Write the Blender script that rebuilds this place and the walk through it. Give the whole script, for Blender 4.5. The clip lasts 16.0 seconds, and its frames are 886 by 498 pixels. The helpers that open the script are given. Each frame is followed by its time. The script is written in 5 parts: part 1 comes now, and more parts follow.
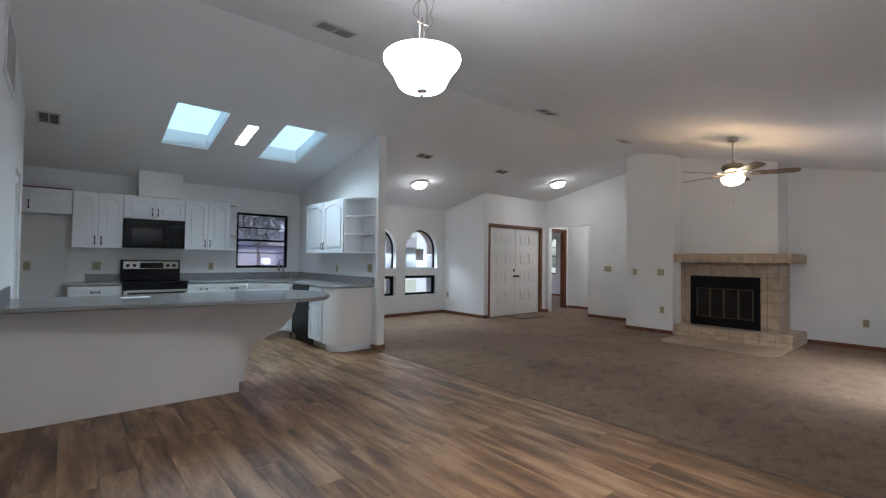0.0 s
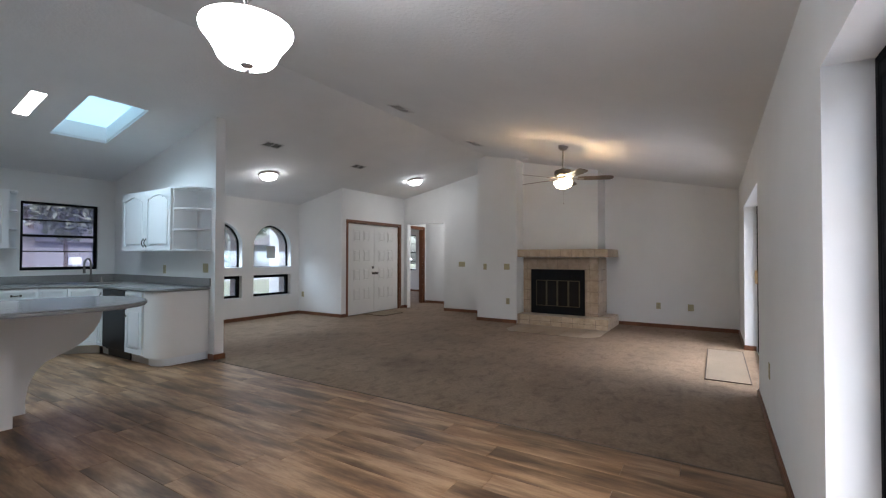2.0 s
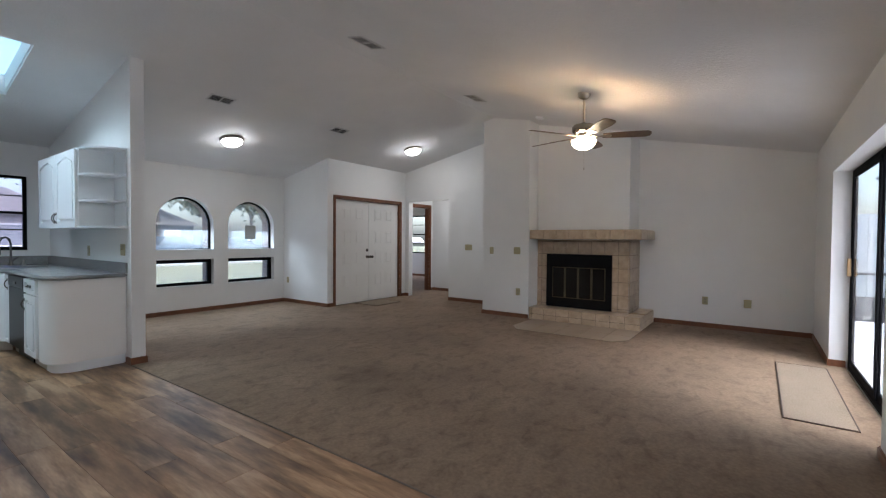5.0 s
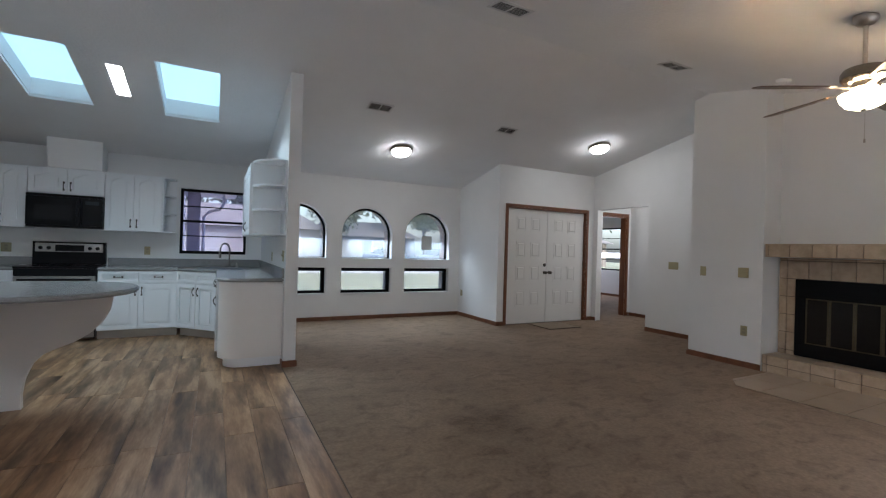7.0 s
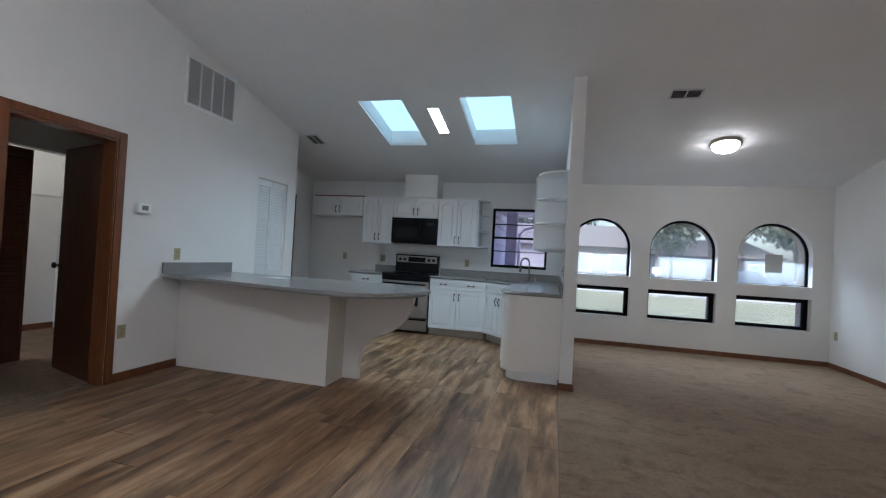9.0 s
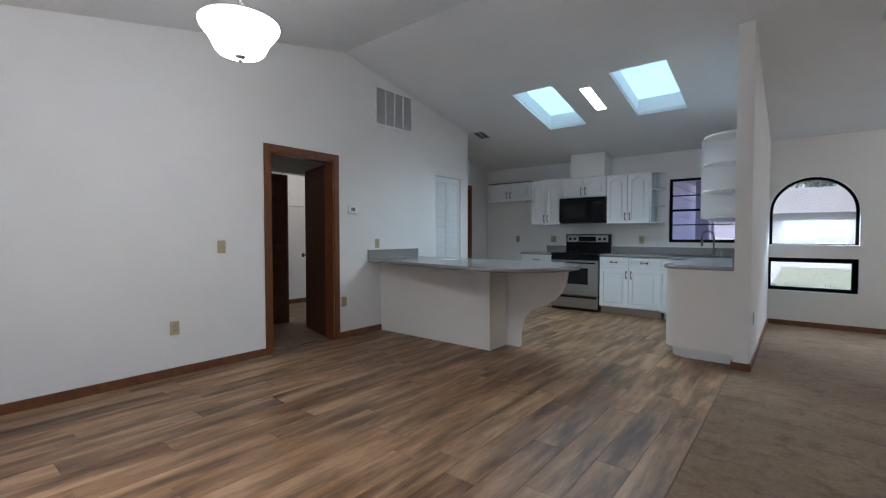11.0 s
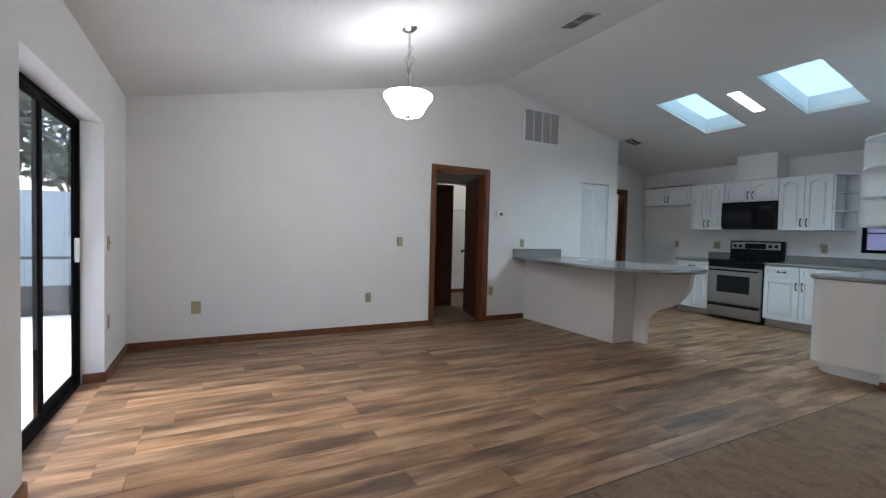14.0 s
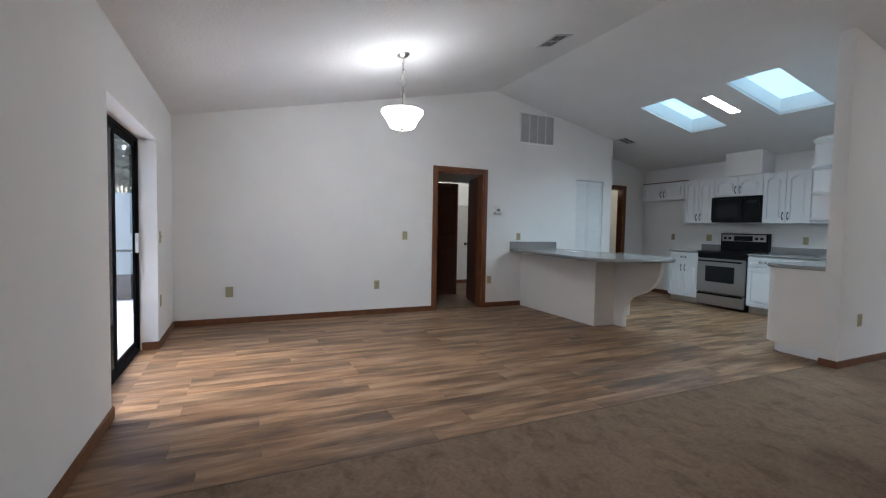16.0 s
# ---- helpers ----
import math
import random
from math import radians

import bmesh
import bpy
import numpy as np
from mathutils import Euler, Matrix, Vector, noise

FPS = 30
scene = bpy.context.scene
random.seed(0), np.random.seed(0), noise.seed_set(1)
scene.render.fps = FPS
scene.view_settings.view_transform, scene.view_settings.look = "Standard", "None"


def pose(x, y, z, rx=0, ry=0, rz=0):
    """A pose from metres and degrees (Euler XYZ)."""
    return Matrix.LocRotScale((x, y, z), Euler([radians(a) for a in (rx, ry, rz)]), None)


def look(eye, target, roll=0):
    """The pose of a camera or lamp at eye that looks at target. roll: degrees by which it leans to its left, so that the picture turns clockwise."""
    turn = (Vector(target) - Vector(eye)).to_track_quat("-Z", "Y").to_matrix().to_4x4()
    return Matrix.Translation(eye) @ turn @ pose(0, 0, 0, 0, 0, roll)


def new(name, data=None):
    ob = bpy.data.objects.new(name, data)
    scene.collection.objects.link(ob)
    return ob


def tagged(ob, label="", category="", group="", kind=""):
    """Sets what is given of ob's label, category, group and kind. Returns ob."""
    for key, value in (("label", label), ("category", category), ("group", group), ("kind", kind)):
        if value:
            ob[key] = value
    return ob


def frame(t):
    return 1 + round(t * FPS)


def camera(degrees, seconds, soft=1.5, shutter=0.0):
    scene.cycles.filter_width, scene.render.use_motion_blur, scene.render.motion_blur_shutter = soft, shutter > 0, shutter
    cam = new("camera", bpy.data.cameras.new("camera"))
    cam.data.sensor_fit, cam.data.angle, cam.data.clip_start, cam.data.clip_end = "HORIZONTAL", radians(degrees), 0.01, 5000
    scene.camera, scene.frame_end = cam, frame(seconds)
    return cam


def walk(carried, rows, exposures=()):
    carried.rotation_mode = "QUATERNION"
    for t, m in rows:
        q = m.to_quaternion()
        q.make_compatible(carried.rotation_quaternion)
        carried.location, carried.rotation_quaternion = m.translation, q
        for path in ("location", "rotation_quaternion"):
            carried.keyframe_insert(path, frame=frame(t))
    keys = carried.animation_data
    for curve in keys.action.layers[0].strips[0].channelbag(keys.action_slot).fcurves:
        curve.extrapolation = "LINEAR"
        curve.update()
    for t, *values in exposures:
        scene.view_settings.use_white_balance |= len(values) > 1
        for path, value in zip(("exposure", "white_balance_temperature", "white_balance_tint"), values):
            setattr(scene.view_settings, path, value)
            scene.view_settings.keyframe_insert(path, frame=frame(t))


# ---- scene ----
cam = camera(90.5, 16.0, 1.2)
PATH = [
    (0, (0.043, -0.01, 1.277), (1.342, 1.51, 1.322), 0.7),
    (0.5, (0.066, -0.017, 1.271), (1.447, 1.43, 1.314), 0.1),
    (1, (0.094, -0.034, 1.263), (1.567, 1.318, 1.318), 0.1),
    (1.5, (0.098, -0.011, 1.273), (1.671, 1.223, 1.322), -0.4),
    (2, (0.206, -0.022, 1.278), (1.905, 1.034, 1.313), 0.1),
    (2.5, (0.267, 0.086, 1.259), (2.105, 0.874, 1.289), -0.1),
    (3, (0.41, 0.136, 1.262), (2.271, 0.868, 1.274), 0.4),
    (3.5, (0.678, 0.177, 1.244), (2.456, 1.094, 1.263), 0.7),
    (5.8, (2.078, 0.392, 1.263), (3.625, 1.658, 1.263), 0.2),
    (6, (2.18, 0.448, 1.247), (3.683, 1.767, 1.282), -0.0),
    (6.5, (2.419, 0.51, 1.241), (3.712, 2.036, 1.269), -1.2),
    (7, (2.674, 0.53, 1.243), (3.597, 2.305, 1.248), 1.7),
    (7.5, (2.827, 0.631, 1.227), (3.501, 2.514, 1.228), 0.1),
    (8, (2.957, 0.755, 1.236), (3.299, 2.725, 1.227), 0.2),
    (8.5, (3.076, 0.828, 1.245), (2.97, 2.825, 1.27), 1.3),
    (9, (3.222, 0.855, 1.222), (2.728, 2.793, 1.251), 3.2),
    (9.5, (3.288, 0.791, 1.207), (2.463, 2.613, 1.204), 1.3),
    (9.7, (3.318, 0.734, 1.207), (2.413, 2.517, 1.162), 1.6),
    (11.8, (4.02, 0.551, 1.184), (2.601, 1.961, 1.166), -0.1),
    (12, (4.065, 0.519, 1.2), (2.604, 1.885, 1.18), 0.5),
    (12.5, (4.275, 0.509, 1.174), (2.67, 1.701, 1.133), 1.2),
    (13, (4.444, 0.487, 1.173), (2.755, 1.556, 1.108), 1.8),
    (13.5, (4.588, 0.423, 1.18), (2.855, 1.421, 1.131), 1.5),
    (14, (4.774, 0.371, 1.192), (3.006, 1.304, 1.125), 1.4),
    (14.5, (4.94, 0.394, 1.181), (3.125, 1.234, 1.138), 1.2),
    (15, (5.125, 0.425, 1.185), (3.281, 1.195, 1.123), 2.7),
    (15.5, (5.302, 0.406, 1.174), (3.466, 1.196, 1.116), 2.0),
    (16, (5.5, 0.375, 1.197), (3.684, 1.207, 1.103), 1.1),
]
EXPOSURES = [(0.0, 1.95, 5800, 10), (5.0, 1.95, 5800, 10), (7.0, 1.80, 5800, 10), (9.5, 1.82, 5800, 10), (12.0, 1.99, 5840, 10), (16.0, 1.99, 5840, 10)]
walk(cam, [(t, look(eye, target, roll)) for t, eye, target, roll in PATH], EXPOSURES)

# ---- light ----
world = bpy.data.worlds.new("world")
scene.world = world
world.use_nodes = True
wn = world.node_tree.nodes
sky = wn.new("ShaderNodeTexSky")
sky.sky_type, sky.sun_disc = "NISHITA", False
sky.sun_elevation, sky.sun_rotation = radians(50), radians(200)
sky.air_density, sky.dust_density, sky.ozone_density = 1.0, 4.0, 0.6
wn["Background"].inputs["Strength"].default_value = 0.15
world.node_tree.links.new(sky.outputs["Color"], wn["Background"].inputs["Color"])

sun = new("sun", bpy.data.lights.new("sun", "SUN"))
sun.data.energy, sun.data.angle, sun.data.color = 0.45, radians(45), (0.86, 0.94, 1.0)
sun.matrix_world = look((0, 0, 20), (3.0, 8.0, 8.0))


def lamp(name, place, watts, radius, colour):
    """A bulb that shines all round."""
    ob = new(name, bpy.data.lights.new(name, "POINT"))
    ob.data.energy, ob.data.shadow_soft_size, ob.data.color = watts, radius, colour
    ob.matrix_world = pose(*place)
    return ob


lamp("pendant_bulb", (1.42, 1.785, 2.28), 2.8, 0.13, (1.0, 0.96, 0.92))
lamp("fan_bulb", (6.43, 1.825, 2.335), 5.5, 0.05, (1.0, 0.58, 0.27))
lamp("laundry_bulb", (-1.8, 6.9, 2.2), 2.0, 0.06, (1.0, 0.85, 0.6))
lamp("closet_bulb", (-2.45, 4.35, 2.3), 2.0, 0.05, (1.0, 0.9, 0.75))


def opening_lamp(name, m, sx, sy, watts, colour, spread=100):
    """The sky's light in an opening, falling inwards and down."""
    ob = new(name, bpy.data.lights.new(name, "AREA"))
    ob.data.shape, ob.data.size, ob.data.size_y, ob.data.energy, ob.data.color = "RECTANGLE", sx, sy, watts, colour
    ob.data.spread = radians(spread)
    ob.matrix_world = m
    return ob


SKYBLUE = (0.80, 0.93, 1.0)
for x in (1.1875, 2.4025):
    opening_lamp("skylight_daylight", pose(x, 6.05, 2.86, -11.8), 0.50, 1.04, 4.6, (0.74, 0.93, 1.0), 130)
for x in (3.95, 5.10, 6.24):
    opening_lamp("window_daylight", pose(x, 8.04, 1.40, -30), 0.72, 0.45, 1.8, SKYBLUE)
opening_lamp("door_daylight", pose(1.45, -0.45, 1.05, 30), 1.5, 0.9, 0.6, SKYBLUE)
opening_lamp("door_daylight", pose(6.35, -0.45, 1.05, 30), 2.2, 0.9, 1.6, SKYBLUE)
opening_lamp("far_window_daylight", pose(13.3, 10.4, 1.45, 0, 40), 0.9, 1.4, 8.0, (0.95, 0.92, 1.0), 150)


# ---- materials ----
def shader(name, colour, rough=0.5, metal=0.0, **extra):
    m = bpy.data.materials.new(name)
    m.use_nodes = True
    b = m.node_tree.nodes["Principled BSDF"]
    b.inputs["Base Color"].default_value = (*colour, 1)
    b.inputs["Roughness"].default_value = rough
    b.inputs["Metallic"].default_value = metal
    for key, value in extra.items():
        b.inputs[key.replace("_", " ")].default_value = value
    return m


def nd(m, kind, **sets):
    n = m.node_tree.nodes.new("ShaderNode" + kind)
    for key, value in sets.items():
        if key in n.inputs:
            n.inputs[key].default_value = value
    return n


def wire(m, a, out, b, inp):
    m.node_tree.links.new(a.outputs[out], b.inputs[inp])


def coords(m, stretch=(1, 1, 1)):
    g, s = nd(m, "NewGeometry"), nd(m, "Mapping")
    s.inputs["Scale"].default_value = stretch
    wire(m, g, "Position", s, "Vector")
    return s


def mottle(m, co, scale, detail, stops):
    """Noise through a colour ramp."""
    n = nd(m, "TexNoise", Scale=scale, Detail=detail, Roughness=0.6)
    wire(m, co, 0, n, "Vector")
    r = nd(m, "ValToRGB")
    while len(r.color_ramp.elements) < len(stops):
        r.color_ramp.elements.new(0.5)
    for e, (at, c) in zip(r.color_ramp.elements, stops):
        e.position, e.color = at, (*c, 1)
    wire(m, n, "Fac", r, "Fac")
    return r


def blend(m, a, aout, b, bout, fac, mode="MULTIPLY"):
    x = nd(m, "MixRGB", Fac=fac)
    x.blend_type = mode
    wire(m, a, aout, x, "Color1")
    wire(m, b, bout, x, "Color2")
    return x


def relief(m, co, scale, strength, distance=0.002, detail=3.0):
    n, b = nd(m, "TexNoise", Scale=scale, Detail=detail), nd(m, "Bump", Strength=strength, Distance=distance)
    wire(m, co, 0, n, "Vector")
    wire(m, n, "Fac", b, "Height")
    wire(m, b, 0, m.node_tree.nodes["Principled BSDF"], "Normal")
    return n


def plain(name, colour, rough=0.5, metal=0.0, vary=0.06, grain=40.0, bump=0.15, depth=0.001, **extra):
    """Paint, plaster or metal with faint patches and fine relief."""
    m = shader(name, colour, rough, metal, **extra)
    co = coords(m)
    lo, hi = 1 - vary, 1 + vary * 0.4
    r = mottle(m, co, 1.3, 6, [(0.3, [c * lo for c in colour]), (0.7, [min(1, c * hi) for c in colour])])
    wire(m, r, 0, m.node_tree.nodes["Principled BSDF"], "Base Color")
    relief(m, co, grain, bump, depth)
    return m


WALL = plain("wall_paint", (0.80, 0.80, 0.79), 0.75, vary=0.04, grain=55, bump=0.25, depth=0.0015)
CEIL = plain("ceiling_texture", (0.76, 0.76, 0.76), 0.9, vary=0.05, grain=38, bump=0.6, depth=0.006)
BARWALL = plain("bar_paint", (0.74, 0.71, 0.67), 0.6, vary=0.03, grain=60, bump=0.15)
LAM = plain("white_laminate", (0.80, 0.82, 0.83), 0.35, vary=0.03, grain=12, bump=0.05)
PANELWHITE = plain("panel_white", (0.80, 0.78, 0.75), 0.45, vary=0.03, grain=12, bump=0.05)
BLACK = plain("black_enamel", (0.006, 0.006, 0.007), 0.3, vary=0.2, grain=8, bump=0.02, Specular_IOR_Level=0.14)
FRAME = plain("black_window_frame", (0.008, 0.008, 0.009), 0.7, vary=0.2, grain=30, bump=0.08, Specular_IOR_Level=0.06)
STEEL = plain("stainless_steel", (0.42, 0.40, 0.38), 0.34, 1.0, vary=0.08, grain=20, bump=0.04)
NICKEL = plain("brushed_nickel", (0.45, 0.42, 0.38), 0.3, 1.0, vary=0.1, grain=60, bump=0.05)
DARKMETAL = plain("dark_metal", (0.10, 0.09, 0.08), 0.35, 1.0, vary=0.15, grain=60, bump=0.05)
ALMOND = plain("almond_plastic", (0.43, 0.38, 0.23), 0.4, vary=0.05, grain=60, bump=0.05)
VENT = plain("vent_paint", (0.62, 0.62, 0.62), 0.5, vary=0.08, grain=60, bump=0.05)
DUCTSHADOW = plain("vent_duct_shadow", (0.05, 0.05, 0.055), 0.9, vary=0.3, grain=30, bump=0.1)


def stained(name, dark, light, stretch, rough=0.4):
    m = shader(name, light, rough)
    co = coords(m, stretch)
    r = mottle(m, co, 3.0, 8, [(0.28, dark), (0.5, [(a + b) / 2 for a, b in zip(dark, light)]), (0.72, light)])
    wire(m, r, 0, m.node_tree.nodes["Principled BSDF"], "Base Color")
    relief(m, co, 30, 0.15, 0.001)
    return m


TOEKICK = plain("worn_toe_kick", (0.50, 0.47, 0.42), 0.6, vary=0.15, grain=14, bump=0.1)
TRIM = stained("stained_trim", (0.11, 0.040, 0.018), (0.205, 0.080, 0.034), (4, 4, 4), 0.4)
DOORWOOD = stained("stained_door_wood", (0.06, 0.021, 0.010), (0.12, 0.045, 0.020), (14, 14, 1.2), 0.45)
CASING = stained("stained_casing", (0.105, 0.033, 0.012), (0.205, 0.072, 0.025), (14, 14, 1.2), 0.33)

# vinyl planks: greys and browns, tone by plank, streaks along y
PLANK = shader("vinyl_plank", (0.3, 0.2, 0.13), 0.42, Specular_IOR_Level=0.32)
co = coords(PLANK, (6.5, 1.0, 1))
info = nd(PLANK, "ObjectInfo")
geo = nd(PLANK, "NewGeometry")
shift = nd(PLANK, "VectorMath")
shift.operation = "ADD"
comb = nd(PLANK, "CombineXYZ")
add = nd(PLANK, "Math")
add.operation = "ADD"
wire(PLANK, info, "Random", add, 0)
wire(PLANK, geo, "Random Per Island", add, 1)
mul = nd(PLANK, "Math")
mul.operation = "MULTIPLY"
mul.inputs[1].default_value = 37.0
wire(PLANK, add, 0, mul, 0)
wire(PLANK, mul, 0, comb, "Y")
wire(PLANK, co, 0, shift, 0)
wire(PLANK, comb, 0, shift, 1)
streak = mottle(PLANK, shift, 1.3, 6, [(0.32, (0.182, 0.098, 0.049)), (0.47, (0.295, 0.175, 0.093)), (0.63, (0.46, 0.308, 0.186))])
fine = mottle(PLANK, shift, 13.0, 5, [(0.34, (0.84, 0.82, 0.80)), (0.66, (1.0, 1.0, 1.0))])
tone = nd(PLANK, "ValToRGB")
tone.color_ramp.elements[0].color = (0.76, 0.75, 0.745, 1)
tone.color_ramp.elements[1].color = (1.0, 0.96, 0.90, 1)
fr = nd(PLANK, "Math")
fr.operation = "FRACT"
wire(PLANK, add, 0, fr, 0)
wire(PLANK, fr, 0, tone, "Fac")
broad = mottle(PLANK, shift, 0.95, 4, [(0.36, (0.34, 0.315, 0.305)), (0.45, (0.64, 0.62, 0.61)), (0.54, (1.0, 1.0, 1.0))])
# knots: small dark eyes, drawn out along the grain
knots = nd(PLANK, "TexVoronoi", Scale=0.42)
wire(PLANK, shift, 0, knots, "Vector")
eye = nd(PLANK, "ValToRGB")
eye.color_ramp.elements[0].color, eye.color_ramp.elements[1].color = (0.42, 0.31, 0.23, 1), (1, 1, 1, 1)
eye.color_ramp.elements[0].position, eye.color_ramp.elements[1].position = 0.03, 0.17
wire(PLANK, knots, "Distance", eye, "Fac")
wood = blend(PLANK, blend(PLANK, blend(PLANK, blend(PLANK, streak, 0, fine, 0, 1.0), 0, broad, 0, 1.0), 0, tone, 0, 1.0), 0, eye, 0, 1.0)
wire(PLANK, wood, 0, PLANK.node_tree.nodes["Principled BSDF"], "Base Color")
relief(PLANK, shift, 14.0, 0.2, 0.001)

STAIN_X, STAIN_Y = 4.45, 3.24
# carpet: beige pile, trodden patches
CARPET = shader("carpet", (0.25, 0.2, 0.16), 1.0, Sheen_Weight=0.04, Specular_IOR_Level=0.2)
co = coords(CARPET)
patch = mottle(CARPET, co, 0.9, 7, [(0.30, (0.210, 0.145, 0.095)), (0.50, (0.252, 0.177, 0.118)), (0.70, (0.288, 0.207, 0.140))])
tuft = mottle(CARPET, co, 45.0, 5, [(0.3, (0.72, 0.71, 0.70)), (0.7, (1.0, 1.0, 1.0))])
mid = mottle(CARPET, coords(CARPET, (5.5, 8.0, 1)), 1.0, 6, [(0.34, (0.72, 0.70, 0.68)), (0.44, (0.90, 0.89, 0.88)), (0.54, (1.0, 1.0, 1.0))])
mid_noise = [n for n in CARPET.node_tree.nodes if n.bl_idname == "ShaderNodeTexNoise"][-1]
mid_noise.inputs["Distortion"].default_value = 0.9
ripple = nd(CARPET, "TexNoise", Scale=3.0, Detail=5.0)
wire(CARPET, co, 0, ripple, "Vector")
offset = nd(CARPET, "VectorMath")
offset.operation = "MULTIPLY_ADD"
offset.inputs[1].default_value, offset.inputs[2].default_value = (0.9, 0.9, 0.0), (-0.45, -0.45, 0.0)
wire(CARPET, ripple, "Color", offset, 0)
moved = nd(CARPET, "VectorMath")
moved.operation = "ADD"
wire(CARPET, offset, 0, moved, 0)
wire(CARPET, co, 0, moved, 1)
far = nd(CARPET, "VectorMath")
far.operation = "DISTANCE"
far.inputs[1].default_value = (STAIN_X, STAIN_Y, 0.006)
wire(CARPET, moved, 0, far, 0)
smudge = nd(CARPET, "ValToRGB")
smudge.color_ramp.elements[0].color, smudge.color_ramp.elements[1].color = (0.72, 0.70, 0.68, 1), (1, 1, 1, 1)
smudge.color_ramp.elements[0].position, smudge.color_ramp.elements[1].position = 0.05, 0.42
wire(CARPET, far, "Value", smudge, "Fac")
piled = blend(CARPET, blend(CARPET, patch, 0, tuft, 0, 1.0), 0, mid, 0, 1.0)
wire(CARPET, blend(CARPET, piled, 0, smudge, 0, 1.0), 0, CARPET.node_tree.nodes["Principled BSDF"], "Base Color")
relief(CARPET, co, 32, 0.4, 0.010, 6)

# grey speckled laminate
COUNTER = shader("grey_laminate", (0.3, 0.3, 0.3), 0.2)
co = coords(COUNTER)
speck = mottle(COUNTER, co, 190, 3, [(0.35, (0.19, 0.185, 0.18)), (0.5, (0.27, 0.265, 0.26)), (0.68, (0.36, 0.355, 0.35))])
cloud = mottle(COUNTER, co, 4, 4, [(0.3, (0.9, 0.9, 0.9)), (0.7, (1, 1, 1))])
wire(COUNTER, blend(COUNTER, speck, 0, cloud, 0, 1.0), 0, COUNTER.node_tree.nodes["Principled BSDF"], "Base Color")

# glazed tan tile and its grout
TILE = shader("tan_tile", (0.5, 0.4, 0.3), 0.35)
co = coords(TILE)
glaze = mottle(TILE, co, 9, 6, [(0.3, (0.40, 0.30, 0.205)), (0.55, (0.52, 0.405, 0.285)), (0.75, (0.60, 0.485, 0.36))])
tinfo = nd(TILE, "ObjectInfo")
ttone = nd(TILE, "ValToRGB")
ttone.color_ramp.elements[0].color = (0.86, 0.85, 0.84, 1)
wire(TILE, tinfo, "Random", ttone, "Fac")
wire(TILE, blend(TILE, glaze, 0, ttone, 0, 1.0), 0, TILE.node_tree.nodes["Principled BSDF"], "Base Color")
relief(TILE, co, 25, 0.2, 0.002)
GROUT = plain("grout", (0.20, 0.15, 0.11), 0.9, vary=0.2, grain=120, bump=0.4)

GLASS = shader("window_glass", (1, 1, 1), 0.02, Transmission_Weight=1.0, IOR=1.0)
GLASS.node_tree.nodes["Principled BSDF"].inputs["IOR"].default_value = 1.12
HAZY = shader("hazy_window_glass", (1, 1, 1), 0.06, Transmission_Weight=1.0, IOR=1.12)
film = nd(HAZY, "BsdfTranslucent", Color=(0.47, 0.50, 0.52, 1))
fogged = nd(HAZY, "MixShader", Fac=0.22)
wire(HAZY, HAZY.node_tree.nodes["Principled BSDF"], 0, fogged, 1)
wire(HAZY, film, 0, fogged, 2)
wire(HAZY, fogged, 0, HAZY.node_tree.nodes["Material Output"], "Surface")
TINTED = shader("violet_tinted_glass", (0.90, 0.86, 1.0), 0.03, Transmission_Weight=1.0, IOR=1.12)
tint_film = nd(TINTED, "BsdfTranslucent", Color=(0.36, 0.32, 0.46, 1))
tint_mix = nd(TINTED, "MixShader", Fac=0.22)
wire(TINTED, TINTED.node_tree.nodes["Principled BSDF"], 0, tint_mix, 1)
wire(TINTED, tint_film, 0, tint_mix, 2)
wire(TINTED, tint_mix, 0, TINTED.node_tree.nodes["Material Output"], "Surface")
SHADE = shader("opal_glass", (0.95, 0.94, 0.92), 0.3, Emission_Strength=10.0)
SHADE.node_tree.nodes["Principled BSDF"].inputs["Emission Color"].default_value = (1, 0.98, 0.95, 1)
DOMESHADE = shader("lit_opal_glass", (0.95, 0.94, 0.92), 0.3, Emission_Strength=11.5)
DOMESHADE.node_tree.nodes["Principled BSDF"].inputs["Emission Color"].default_value = (1, 0.95, 0.88, 1)
WARMSHADE = shader("lit_frosted_glass", (0.95, 0.9, 0.8), 0.3, Emission_Strength=5.5)
WARMSHADE.node_tree.nodes["Principled BSDF"].inputs["Emission Color"].default_value = (1, 0.80, 0.5, 1)
STRIPGLOW = shader("strip_diffuser", (0.95, 0.93, 0.92), 0.4, Emission_Strength=7.0)
STRIPGLOW.node_tree.nodes["Principled BSDF"].inputs["Emission Color"].default_value = (1, 0.92, 0.88, 1)


# ---- mesh helpers ----
def hexa(bm, p):
    """A block from eight corners: four below, four above, both anticlockwise from above."""
    v = [bm.verts.new(c) for c in p]
    for f in ((3, 2, 1, 0), (4, 5, 6, 7), (0, 1, 5, 4), (1, 2, 6, 5), (2, 3, 7, 6), (3, 0, 4, 7)):
        bm.faces.new([v[i] for i in f])
    return v


def block(bm, x0, x1, y0, y1, z0, z1):
    return hexa(bm, [(x0, y0, z0), (x1, y0, z0), (x1, y1, z0), (x0, y1, z0), (x0, y0, z1), (x1, y0, z1), (x1, y1, z1), (x0, y1, z1)])


def blocks(*specs):
    bm = bmesh.new()
    for s in specs:
        block(bm, *s)
    return bm


